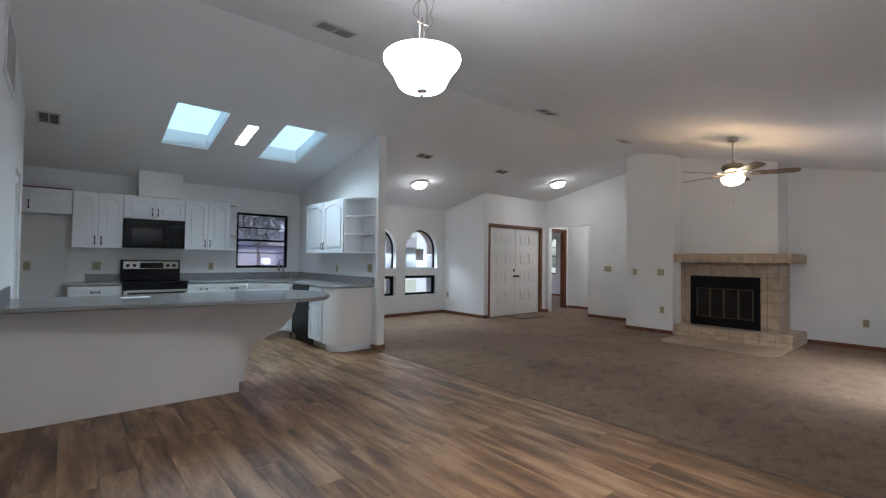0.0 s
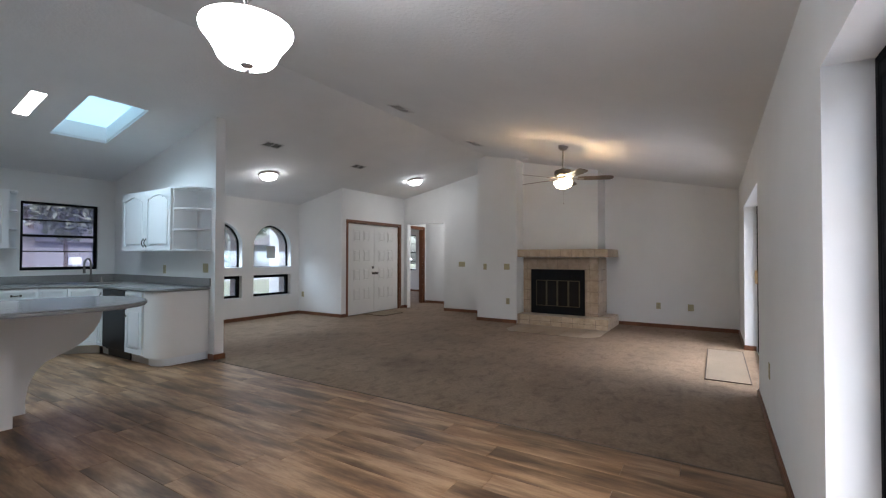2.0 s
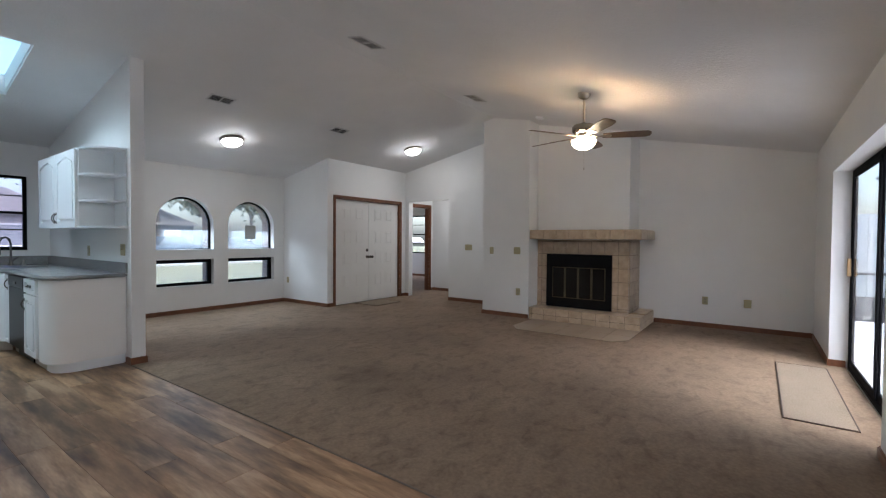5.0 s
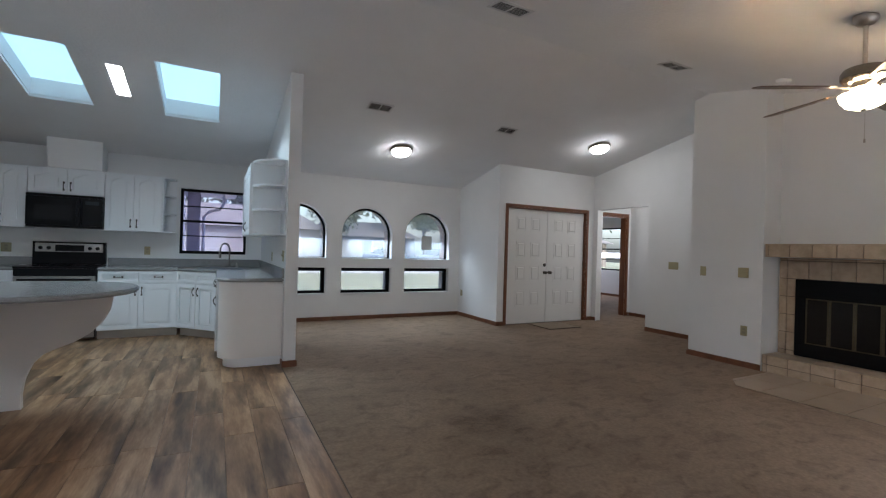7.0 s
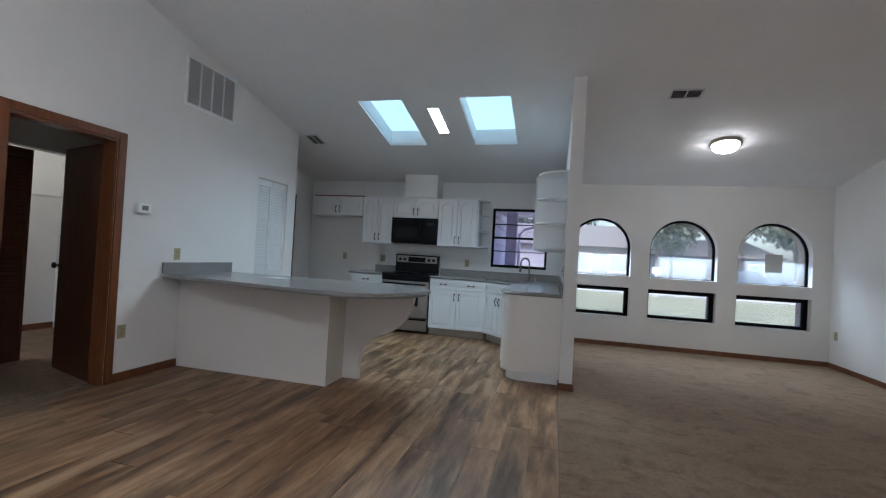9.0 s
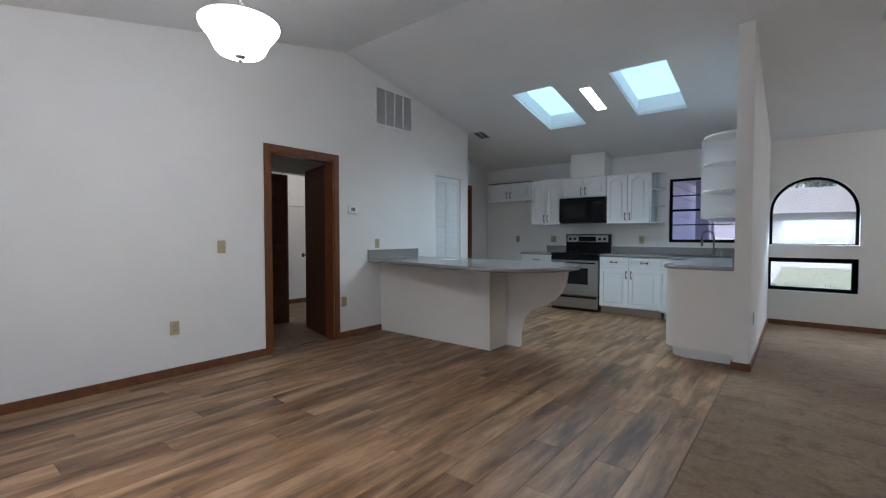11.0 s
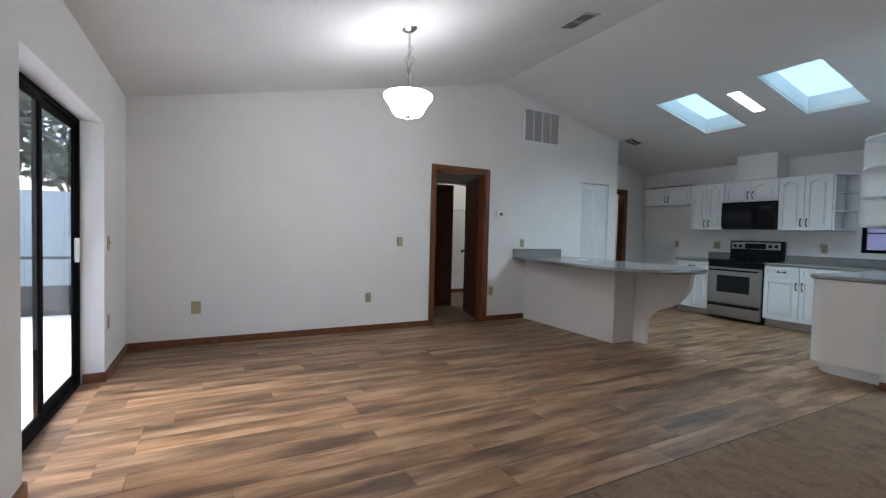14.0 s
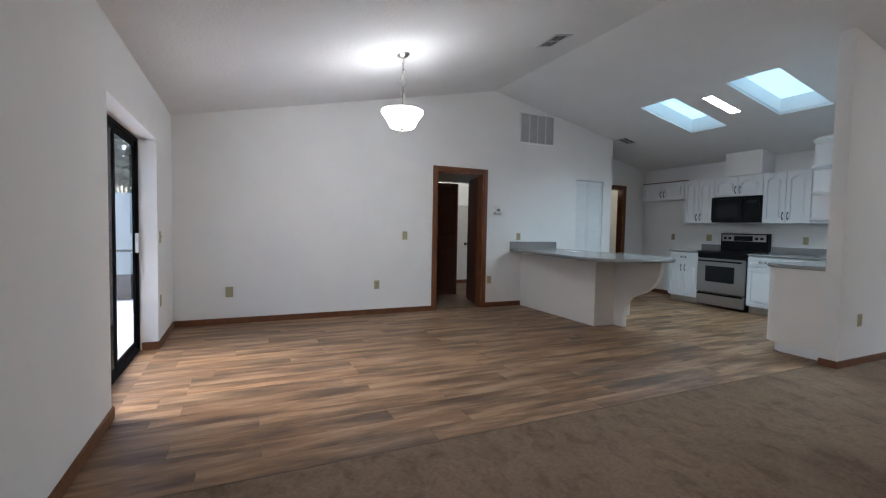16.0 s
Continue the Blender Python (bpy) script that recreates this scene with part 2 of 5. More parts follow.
def rounded(bm, width=0.003, segments=2):
    """Bevels every edge of what is in bm."""
    bmesh.ops.bevel(bm, geom=list(bm.edges), offset=width, segments=segments, affect="EDGES", profile=0.6)
    return bm


def rbox(x0, x1, y0, y1, z0, z1, width=0.003, segments=2):
    return rounded(blocks((x0, x1, y0, y1, z0, z1)), width, segments)


def slab(bm, outline, z0, z1):
    """An upright prism over an outline of (x, y), anticlockwise."""
    lo, hi = [bm.verts.new((x, y, z0)) for x, y in outline], [bm.verts.new((x, y, z1)) for x, y in outline]
    bm.faces.new(lo[::-1])
    bm.faces.new(hi)
    for i in range(len(lo)):
        j = (i + 1) % len(lo)
        bm.faces.new((lo[i], lo[j], hi[j], hi[i]))
    return bm


def lathe(bm, profile, place=(0, 0, 0), steps=32):
    """A turned shape: profile of (radius, z), round a vertical axis through place."""
    rings = []
    for r, z in profile:
        if r < 1e-5:
            rings.append([bm.verts.new((place[0], place[1], place[2] + z))])
        else:
            rings.append([bm.verts.new((place[0] + r * math.cos(math.tau * k / steps), place[1] + r * math.sin(math.tau * k / steps), place[2] + z)) for k in range(steps)])
    for a, b in zip(rings, rings[1:]):
        for k in range(steps):
            j = (k + 1) % steps
            q = [a[k % len(a)], a[j % len(a)], b[j % len(b)], b[k % len(b)]]
            q = list(dict.fromkeys(q))
            if len(q) > 2:
                bm.faces.new(q)
    return bm


def tube(bm, points, radius, sides=10):
    """A round bar along a line of points."""
    pts = [Vector(p) for p in points]
    rings = []
    up = Vector((0.13, 0.21, 0.97))
    for i, p in enumerate(pts):
        d = (pts[min(i + 1, len(pts) - 1)] - pts[max(i - 1, 0)]).normalized()
        a = d.cross(up)
        if a.length < 0.05:
            a = d.cross(Vector((1, 0, 0)))
        a.normalize()
        b = d.cross(a)
        rings.append([bm.verts.new(p + radius * (math.cos(math.tau * k / sides) * a + math.sin(math.tau * k / sides) * b)) for k in range(sides)])
    for r, s in zip(rings, rings[1:]):
        for k in range(sides):
            bm.faces.new((r[k], r[(k + 1) % sides], s[(k + 1) % sides], s[k]))
    bm.faces.new(rings[0][::-1])
    bm.faces.new(rings[-1])
    return bm


def part(name, bm, material, parent=None, label="", smooth=False):
    me = bpy.data.meshes.new(name)
    bmesh.ops.recalc_face_normals(bm, faces=list(bm.faces))
    bm.to_mesh(me)
    bm.free()
    me.materials.append(material)
    if smooth:
        for p in me.polygons:
            p.use_smooth = True
        me.set_sharp_from_angle(angle=radians(35))
    ob = new(name, me)
    if parent is not None:
        ob.parent = parent
        ob.matrix_parent_inverse = Matrix.Identity(4)
    if label:
        tagged(ob, label)
    return ob


def thing(name, label, category, group="", kind=""):
    return tagged(new(name), label, category, group, kind)


def structure(name, bm, material, label, category, smooth=False):
    return tagged(part(name, bm, material, smooth=smooth), label, category, kind="structure")


# ---- the shell: ridge along x at y = 3.87 ----
W, E, S, N, RIDGE, TOP, PITCH = -0.33, 9.05, -0.35, 7.94, 3.87, 3.29, 0.2088
THICK = 0.13


def ceil(y):
    return TOP - PITCH * abs(y - RIDGE)


def upright(bm, x0, x1, y0, y1, z0, z1=None):
    """A wall block; with no z1 it reaches up into the ceiling."""
    t0, t1 = (ceil(y0) + 0.05, ceil(y1) + 0.05) if z1 is None else (z1, z1)
    hexa(bm, [(x0, y0, z0), (x1, y0, z0), (x1, y1, z0), (x0, y1, z0), (x0, y0, t0), (x1, y0, t0), (x1, y1, t1), (x0, y1, t1)])


def wall_along_y(x0, x1, ya, yb, openings=()):
    """openings: (y0, y1, z0, z1)."""
    bm = bmesh.new()
    cuts = sorted({ya, yb, *[c for o in openings for c in o[:2]], *([RIDGE] if ya < RIDGE < yb else [])})
    for a, b in zip(cuts, cuts[1:]):
        here = sorted(o[2:] for o in openings if o[0] < (a + b) / 2 < o[1])
        z = 0.0
        for lo, hi in here:
            if lo > z:
                upright(bm, x0, x1, a, b, z, lo)
            z = hi
        upright(bm, x0, x1, a, b, z)
    return bm


def wall_along_x(y0, y1, xa, xb, openings=()):
    bm = bmesh.new()
    cuts = sorted({xa, xb, *[c for o in openings for c in o[:2]]})
    for a, b in zip(cuts, cuts[1:]):
        here = sorted(o[2:] for o in openings if o[0] < (a + b) / 2 < o[1])
        z = 0.0
        for lo, hi in here:
            if lo > z:
                upright(bm, a, b, y0, y1, z, lo)
            z = hi
        upright(bm, a, b, y0, y1, z)
    return bm


SLIDER_A, SLIDER_B = (0.62, 2.28, 0.0, 1.97), (5.16, 7.53, 0.0, 1.97)
KWIN = (2.22, 3.10, 1.08, 2.03)
ARCHES = [(3.40 + 0.04, 4.33), (4.59, 5.49), (5.745, 6.655)]
ARCH_SILL, ARCH_TOP, LOW_SILL, LOW_TOP = 1.06, 1.935, 0.458, 0.893

structure("wall_west", wall_along_y(W - THICK, W, S - 0.192, 6.28, [(2.935, 3.70, 0, 2.03), (5.48, 6.09, 0, 2.06)]), WALL, "white painted gable wall with a door, pantry and grille", "wall")
structure("wall_south", wall_along_x(S - 0.192, S, W, E + THICK, [SLIDER_A, SLIDER_B]), WALL, "white painted wall with two deep sliding-door openings", "wall")
structure("wall_hall_west", wall_along_y(-1.19, -1.06, 6.15, N, [(6.62, 7.34, 0, 2.05)]), WALL, "white wall at the end of the kitchen passage", "wall")
structure("wall_pantry", wall_along_x(6.15, 6.28, -1.06, W - THICK), WALL, "white wall beside the pantry", "wall")
structure("wall_partition", wall_along_y(3.32, 3.44, 5.22, N), WALL, "white partition wall between kitchen and living room", "wall")
structure("wall_entry_side", wall_along_y(6.88, 7.0, 6.62, N), WALL, "white wall that juts in beside the entrance", "wall")
structure("wall_entry", wall_along_x(6.62, 6.78, 7.0, E + THICK, [(7.06, 8.865, 0, 2.02)]), WALL, "white wall round the double entrance door", "wall")
structure("wall_hall_opening", wall_along_y(E, E + THICK, 4.06, 6.62, [(5.44, 6.52, 0, 2.08)]), WALL, "white wall with an uncased hall opening", "wall")
structure("wall_column", wall_along_y(8.09, E + THICK, 3.22, 4.06), WALL, "white boxed column beside the fireplace", "wall")
structure("wall_chimney", wall_along_y(8.43, E + THICK, 1.79, 3.22), WALL, "white plastered chimney breast above the fireplace", "wall")
structure("wall_east", wall_along_y(E, E + THICK, S, 1.79), WALL, "white painted wall beside the fireplace", "wall")

# north wall with arched openings
bm = wall_along_x(N, N + 0.16, -1.19, 7.0, [KWIN, *[(a, b, ARCH_SILL, ARCH_TOP) for a, b in ARCHES], *[(a, b, LOW_SILL, LOW_TOP) for a, b in ARCHES]])


def arch_curve(a, b, steps=20, spread=0.0):
    """The springing line to springing line of an arch, from its right to its left."""
    r, c = (b - a) / 2, (a + b) / 2
    rise = ARCH_TOP - r
    return [(c + (r + spread) * math.cos(math.pi * k / steps), rise + (r + spread) * math.sin(math.pi * k / steps)) for k in range(steps + 1)]


def spandrel(bm, a, b, y0, y1):
    pts = arch_curve(a, b)
    for (xa, za), (xb, zb) in zip(pts, pts[1:]):
        hexa(bm, [(xb, y0, zb), (xa, y0, za), (xa, y1, za), (xb, y1, zb), (xb, y0, ARCH_TOP), (xa, y0, ARCH_TOP + 1e-4), (xa, y1, ARCH_TOP + 1e-4), (xb, y1, ARCH_TOP)])


for a, b in ARCHES:
    spandrel(bm, a, b, N, N + 0.16)
structure("wall_north", bm, WALL, "white wall with three arched windows over low ones", "wall")

# ceiling slopes with skylight shafts
SKYLIGHTS = [(0.92, 1.455), (2.12, 2.685)]
SKY_Y = (5.50, 6.60)
bm = bmesh.new()


def slope_piece(bm, x0, x1, y0, y1, up=0.0, thick=0.16):
    a, b = ceil(y0) + up, ceil(y1) + up
    hexa(bm, [(x0, y0, a), (x1, y0, a), (x1, y1, b), (x0, y1, b), (x0, y0, a + thick), (x1, y0, a + thick), (x1, y1, b + thick), (x0, y1, b + thick)])


slope_piece(bm, -1.19, E + THICK, S - 0.192, RIDGE)
slope_piece(bm, -1.19, E + THICK, RIDGE, SKY_Y[0])
slope_piece(bm, -1.19, E + THICK, SKY_Y[1], N + 0.16)
xs = [-1.19, *SKYLIGHTS[0], *SKYLIGHTS[1], E + THICK]
for a, b in ((xs[0], xs[1]), (xs[2], xs[3]), (xs[4], xs[5])):
    slope_piece(bm, a, b, *SKY_Y)
structure("ceiling", bm, CEIL, "white knockdown-textured vaulted ceiling with two skylight openings", "ceiling")

# floors
structure("floor", blocks((-1.3, 3.31, S - 0.192, N, -0.10, -0.012)), GROUT, "subfloor under wood-look vinyl planks", "floor")
structure("carpet", blocks((3.312, 13.5, S - 0.13, 6.78, -0.1, 0.006), (3.44, 6.88, 6.78, N, -0.1, 0.006), (E, 13.5, 6.78, 11.8, -0.1, 0.006)), CARPET, "worn beige wall-to-wall carpet, trodden in patches", "carpet")
structure("ground", blocks((-60, 70, -60, 70, -0.6, -0.16)), plain("lawn", (0.30, 0.31, 0.20), 0.95, vary=0.4, grain=20, bump=0.8, depth=0.03), "green lawn round the house", "ground")


# ---- more mesh helpers ----
def slab_xz(bm, outline, y0, y1):
    """A prism over an outline of (x, z), between two y."""
    a, b = [bm.verts.new((x, y0, z)) for x, z in outline], [bm.verts.new((x, y1, z)) for x, z in outline]
    bm.faces.new(a)
    bm.faces.new(b[::-1])
    for i in range(len(a)):
        j = (i + 1) % len(a)
        bm.faces.new((a[i], b[i], b[j], a[j]))
    return bm


def at_pose(ob, m):
    ob.matrix_world = m
    return ob


def shared(name, mesh, place, parent, size=None):
    """A piece that shares its mesh with alike pieces."""
    ob = new(name, mesh)
    ob.parent = parent
    ob.matrix_parent_inverse = Matrix.Identity(4)
    ob.location = place
    if size:
        ob.scale = size
    return ob


def mesh_of(name, bm, material):
    me = bpy.data.meshes.new(name)
    bmesh.ops.recalc_face_normals(bm, faces=list(bm.faces))
    bm.to_mesh(me)
    bm.free()
    me.materials.append(material)
    return me


def skirting(name, runs, material=TRIM):
    """Baseboard with an eased top; runs of (x0, x1, y0, y1)."""
    bm = bmesh.new()
    for x0, x1, y0, y1 in runs:
        t = bmesh.new()
        block(t, x0, x1, y0, y1, 0.0, 0.072)
        bmesh.ops.bevel(t, geom=[e for e in t.edges if min(v.co.z for v in e.verts) > 0.06], offset=0.005, segments=2, affect="EDGES")
        me = bpy.data.meshes.new("temporary")
        t.to_mesh(me)
        t.free()
        bm.from_mesh(me)
        bpy.data.meshes.remove(me)
    return structure(name, bm, material, "stained brown wooden baseboard along the white wall", "baseboard")


B = 0.014
skirting("baseboard_west", [(W, W + B, S + B, 2.87), (W, W + B, 3.765, 4.41)])
skirting("baseboard_south", [(W, SLIDER_A[0], S, S + B), (SLIDER_A[1], SLIDER_B[0], S, S + B), (SLIDER_B[1], E, S, S + B)])
skirting("baseboard_south_reveals", [(SLIDER_A[0] - 0.001, SLIDER_A[0] + B, S - 0.13, S + B), (SLIDER_A[1] - B, SLIDER_A[1] + 0.001, S - 0.13, S + B), (SLIDER_B[0] - 0.001, SLIDER_B[0] + B, S - 0.13, S + B), (SLIDER_B[1] - B, SLIDER_B[1] + 0.001, S - 0.13, S + B)])
skirting("baseboard_east", [(E - B, E, S + B, 1.55)])
skirting("baseboard_column", [(8.09 - B, 8.09, 3.22, 4.06 + B), (8.09, E, 4.06, 4.06 + B)])
skirting("baseboard_hall_opening", [(E - B, E, 4.06 + B, 5.44), (E - B, E, 6.52, 6.62 - B)])
skirting("baseboard_entry", [(6.88, 7.005, 6.62 - B, 6.62), (8.92, E - B, 6.62 - B, 6.62), (6.88 - B, 6.88, 6.62 - B, N - B)])
skirting("baseboard_north", [(3.44 + B, 6.88, N - B, N)])
skirting("baseboard_partition", [(3.44, 3.44 + B, 5.22, N), (3.32 - B, 3.44 + B, 5.22 - B, 5.22), (3.32 - B, 3.32, 5.22, 5.335)])
skirting("baseboard_passage", [(-1.06, -1.06 + B, 6.28, 6.55), (-1.06, -1.06 + B, 7.41, N - B), (-1.06, 0.04, N - B, N)])

# carpet edge strip against the planks
structure("carpet_edge", rbox(3.309, 3.314, S, 5.205, -0.01, 0.009, 0.001, 1), plain("carpet_binding", (0.17, 0.13, 0.10), 0.95, vary=0.3, grain=80, bump=0.6), "dark bound edge of the carpet against the planks", "trim")


# ---- kitchen cabinets ----
def bow_handle(parent, x, z, y, length=0.09, upright=True, label="dark pewter bow handle"):
    pts = []
    for k in range(9):
        a = k / 8
        d, h = (a - 0.5) * length, 0.022 * math.sin(math.pi * a) ** 0.7
        pts.append((x, y - 0.004 - h, z + d) if upright else (x + d, y - 0.004 - h, z))
    bm = tube(bmesh.new(), pts, 0.0055, 8)
    for d in (-0.5, 0.5):
        p = (x, y - 0.004, z + d * length) if upright else (x + d * length, y - 0.004, z)
        block(bm, p[0] - 0.009, p[0] + 0.009, p[1] - 0.004, p[1] + 0.006, p[2] - 0.013, p[2] + 0.013)
    return part("handle", bm, DARKMETAL, parent, label, smooth=True)


def front(name, parent, x0, x1, z0, z1, y, arched=False, handle=None, material=None, label=""):
    """A moulded door or drawer front that faces -y: backing, raised frame, raised field."""
    w, h = x1 - x0, z1 - z0
    rail = min(0.055, w * 0.22, h * 0.26)
    bm = rounded(blocks((x0, x1, y - 0.004, y, z0, z1)), 0.001, 1)
    b = bmesh.new()
    block(b, x0, x0 + rail, y - 0.023, y - 0.002, z0, z1)
    block(b, x1 - rail, x1, y - 0.023, y - 0.002, z0, z1)
    block(b, x0 + rail, x1 - rail, y - 0.0228, y - 0.002, z0, z0 + rail)
    dip = 0.045 if arched else 0.0

    def curve(edge, drop):
        if not arched:
            return [(x1 - rail - edge, z1 - rail - edge), (x0 + rail + edge, z1 - rail - edge)]
        out = []
        for k in range(13):
            u = 1 - k / 12
            out.append((x0 + rail + edge + u * (w - 2 * rail - 2 * edge), z1 - rail - edge - drop * (1 - math.sin(math.pi * u) ** 1.5)))
        return out

    top = curve(0.0, dip)
    slab_xz(b, [(x1 - rail, z1), *top, (x0 + rail, z1)][::-1], y - 0.0228, y - 0.002)
    g = 0.019
    inner = [(x0 + rail + g, z0 + rail + g), (x1 - rail - g, z0 + rail + g), *curve(g, dip)]
    f = slab_xz(bmesh.new(), inner, y - 0.0225, y - 0.003)
    bmesh.ops.bevel(f, geom=[e for e in f.edges if max(v.co.y for v in e.verts) < y - 0.02], offset=0.013, segments=2, affect="EDGES")
    for extra in (b, f):
        me = bpy.data.meshes.new("temporary")
        extra.to_mesh(me)
        extra.free()
        bm.from_mesh(me)
        bpy.data.meshes.remove(me)
    d = part(name, bm, material or LAM, parent, label)
    if handle == "drawer":
        bow_handle(d, (x0 + x1) / 2, (z0 + z1) / 2, y - 0.021, 0.085, False)
    elif handle:
        side, level = handle
        bow_handle(d, x1 - 0.03 if side == "r" else x0 + 0.03, z0 + 0.10 if level == "low" else z1 - 0.10, y - 0.021)
    return d


def base_cabinet(label, m, width, depth, columns, drawers=True, kick=0.11, top=0.862):
    """columns: (x0, x1, handle side)."""
    c = at_pose(thing("base_cabinet", label, "cabinet", "kitchen base cabinets"), m)
    part("body", rounded(blocks((0, width, 0.0, depth, kick, top)), 0.002, 1), LAM, c)
    part("toe_kick", blocks((0, width, 0.06, 0.075, 0.001, kick)), TOEKICK, c, "worn beige toe kick")
    g = 0.005
    if drawers == "one":
        front("drawer_front", c, g, width - g, 0.715, 0.85, 0.0, handle="drawer")
    for x0, x1, side in columns:
        if drawers in (True, "handles"):
            front("drawer_front", c, x0 + g, x1 - g, 0.715, 0.85, 0.0, handle="drawer" if drawers == "handles" else None)
        front("door", c, x0 + g, x1 - g, kick + 0.012, 0.70 if drawers else 0.85, 0.0, handle=(side, "high"))
    return c


CABY = 7.345
base_cabinet("white laminate base cabinet with drawer and two doors", pose(0.05, CABY, 0), 0.565, 0.59, [(0, 0.2825, "r"), (0.2825, 0.565, "l")], drawers="one")
base_cabinet("white laminate base cabinet with two drawers over two doors", pose(1.395, CABY, 0), 0.855, 0.59, [(0, 0.4275, "r"), (0.4275, 0.855, "l")], drawers="handles")
diag = base_cabinet("white diagonal sink cabinet with a false drawer and two doors", pose(2.25, CABY, 0, 0, 0, -45), 0.665, 0.35, [(0, 0.3325, "r"), (0.3325, 0.665, "l")], drawers=True)
narrow = base_cabinet("narrow white base cabinet beside the dishwasher", pose(2.725, 6.875, 0, 0, 0, -90), 0.18, 0.58, [(0, 0.18, "r")], drawers=False)
endcab = base_cabinet("white base cabinet with drawer and door at the peninsula", pose(2.725, 6.07, 0, 0, 0, -90), 0.42, 0.58, [(0, 0.42, "l")], drawers="handles")

# curved end panel of the peninsula
R = 0.17
outer = [(2.725, 5.645)] + [(2.725 + R + R * math.cos(math.radians(a)), 5.34 + R + R * math.sin(math.radians(a))) for a in range(180, 271, 10)] + [(3.318, 5.34)]
endpanel = thing("peninsula_end_panel", "off-white laminate panel curved round the peninsula end", "cabinet")
part("panel", slab(bmesh.new(), outer + [(3.318, 5.645)], 0.10, 0.862), PANELWHITE, endpanel, smooth=True)
kick = [(2.78, 5.645)] + [(2.78 + R + R * math.cos(math.radians(a)), 5.385 + R + R * math.sin(math.radians(a))) for a in range(180, 271, 10)] + [(3.318, 5.385)]
part("toe_kick", slab(bmesh.new(), kick + [(3.318, 5.64)], 0.001, 0.10), LAM, endpanel, smooth=True)

# dishwasher, faces -x
dish = at_pose(thing("dishwasher", "black built-in dishwasher under the grey countertop", "dishwasher"), pose(2.725, 6.69, 0, 0, 0, -90))
part("body", blocks((0.004, 0.612, 0.02, 0.56, 0.09, 0.858)), BLACK, dish)
part("door", rbox(0.006, 0.61, -0.022, 0.018, 0.12, 0.735, 0.006), BLACK, dish, "glossy black door")
part("control_panel", rbox(0.006, 0.61, -0.026, 0.018, 0.74, 0.855, 0.008), BLACK, dish)
part("latch", rbox(0.26, 0.36, -0.036, -0.027, 0.775, 0.80, 0.004), DARKMETAL, dish, "dark latch")
part("kick_plate", blocks((0.006, 0.61, 0.05, 0.06, 0.002, 0.115)), BLACK, dish)


def upper_cabinet(label, m, width, depth, z0, z1, doors, arched=True, level="low"):
    c = at_pose(thing("wall_cabinet", label, "cabinet", "kitchen wall cabinets"), m)
    part("body", rounded(blocks((0, width, 0, depth, z0, z1)), 0.002, 1), LAM, c)
    for x0, x1, side in doors:
        front("door", c, x0 + 0.004, x1 - 0.004, z0 + 0.004, z1 - 0.014, 0.0, arched, (side, level))
    return c


UY = 7.645
short = upper_cabinet("short white cabinet over the empty fridge space", pose(-0.84, UY, 0), 0.915, N - UY, 1.81, 2.13, [(0, 0.4575, "r"), (0.4575, 0.915, "l")], False)
part("top_board", blocks((0.0, 0.915, -0.01, N - UY, 2.131, 2.146)), CASING, short, "raw brown wooden top board")
upper_cabinet("tall white wall cabinet with two cathedral doors", pose(0.08, UY, 0), 0.548, N - UY, 1.37, 2.13, [(0, 0.274, "r"), (0.274, 0.548, "l")])
upper_cabinet("short white wall cabinet above the black microwave", pose(0.631, UY, 0), 0.757, N - UY, 1.80, 2.13, [(0, 0.378, "r"), (0.378, 0.757, "l")])
upper_cabinet("tall white wall cabinet with two cathedral doors beside the window", pose(1.391, UY, 0), 0.632, N - UY, 1.37, 2.13, [(0, 0.316, "r"), (0.316, 0.632, "l")])
upper_cabinet("tall white wall cabinet on the partition wall", pose(3.015, 6.89, 0, 0, 0, -90), 1.27, 0.304, 1.345, 2.125, [(0, 0.635, "r"), (0.635, 1.27, "l")])


def corner_shelf(label, m, reach, depth, z0, z1, levels):
    """Open shelves with a rounded free corner; faces -y, and grows along +x."""
    c = at_pose(thing("corner_shelf", label, "shelf", "open corner shelves"), m)
    arc = [(reach * math.sin(math.radians(a)), depth - depth * math.cos(math.radians(a))) for a in range(0, 91, 10)]
    outline = [(0, 0), *arc, (reach, depth), (0, depth)]
    outline = list(dict.fromkeys((round(x, 4), round(y, 4)) for x, y in outline))
    part("side_panel", blocks((0.0, 0.016, 0.004, depth, z0, z1)), LAM, c)
    part("back_panel", blocks((0.016, reach, depth - 0.012, depth, z0 + 0.002, z1 - 0.002)), LAM, c)
    for k in range(levels):
        z = z0 + (z1 - z0 - 0.018) * k / (levels - 1)
        part("shelf_board", slab(bmesh.new(), [(x + 0.001, y) for x, y in outline], z, z + 0.018), LAM, c)
    return c


corner_shelf("white open rounded corner shelf beside the kitchen window", pose(2.024, UY, 0), 0.15, N - UY, 1.37, 2.13, 4)
corner_shelf("white open rounded shelf at the partition end", pose(3.015, 5.618, 0, 0, 0, -90), 0.325, 0.304, 1.345, 2.125, 4)

# boxed duct above the microwave cabinet
structure("duct_chase", blocks((0.80, 1.355, 7.62, N, 2.132, 2.55)), WALL, "white boxed duct above the microwave cabinet", "trim")

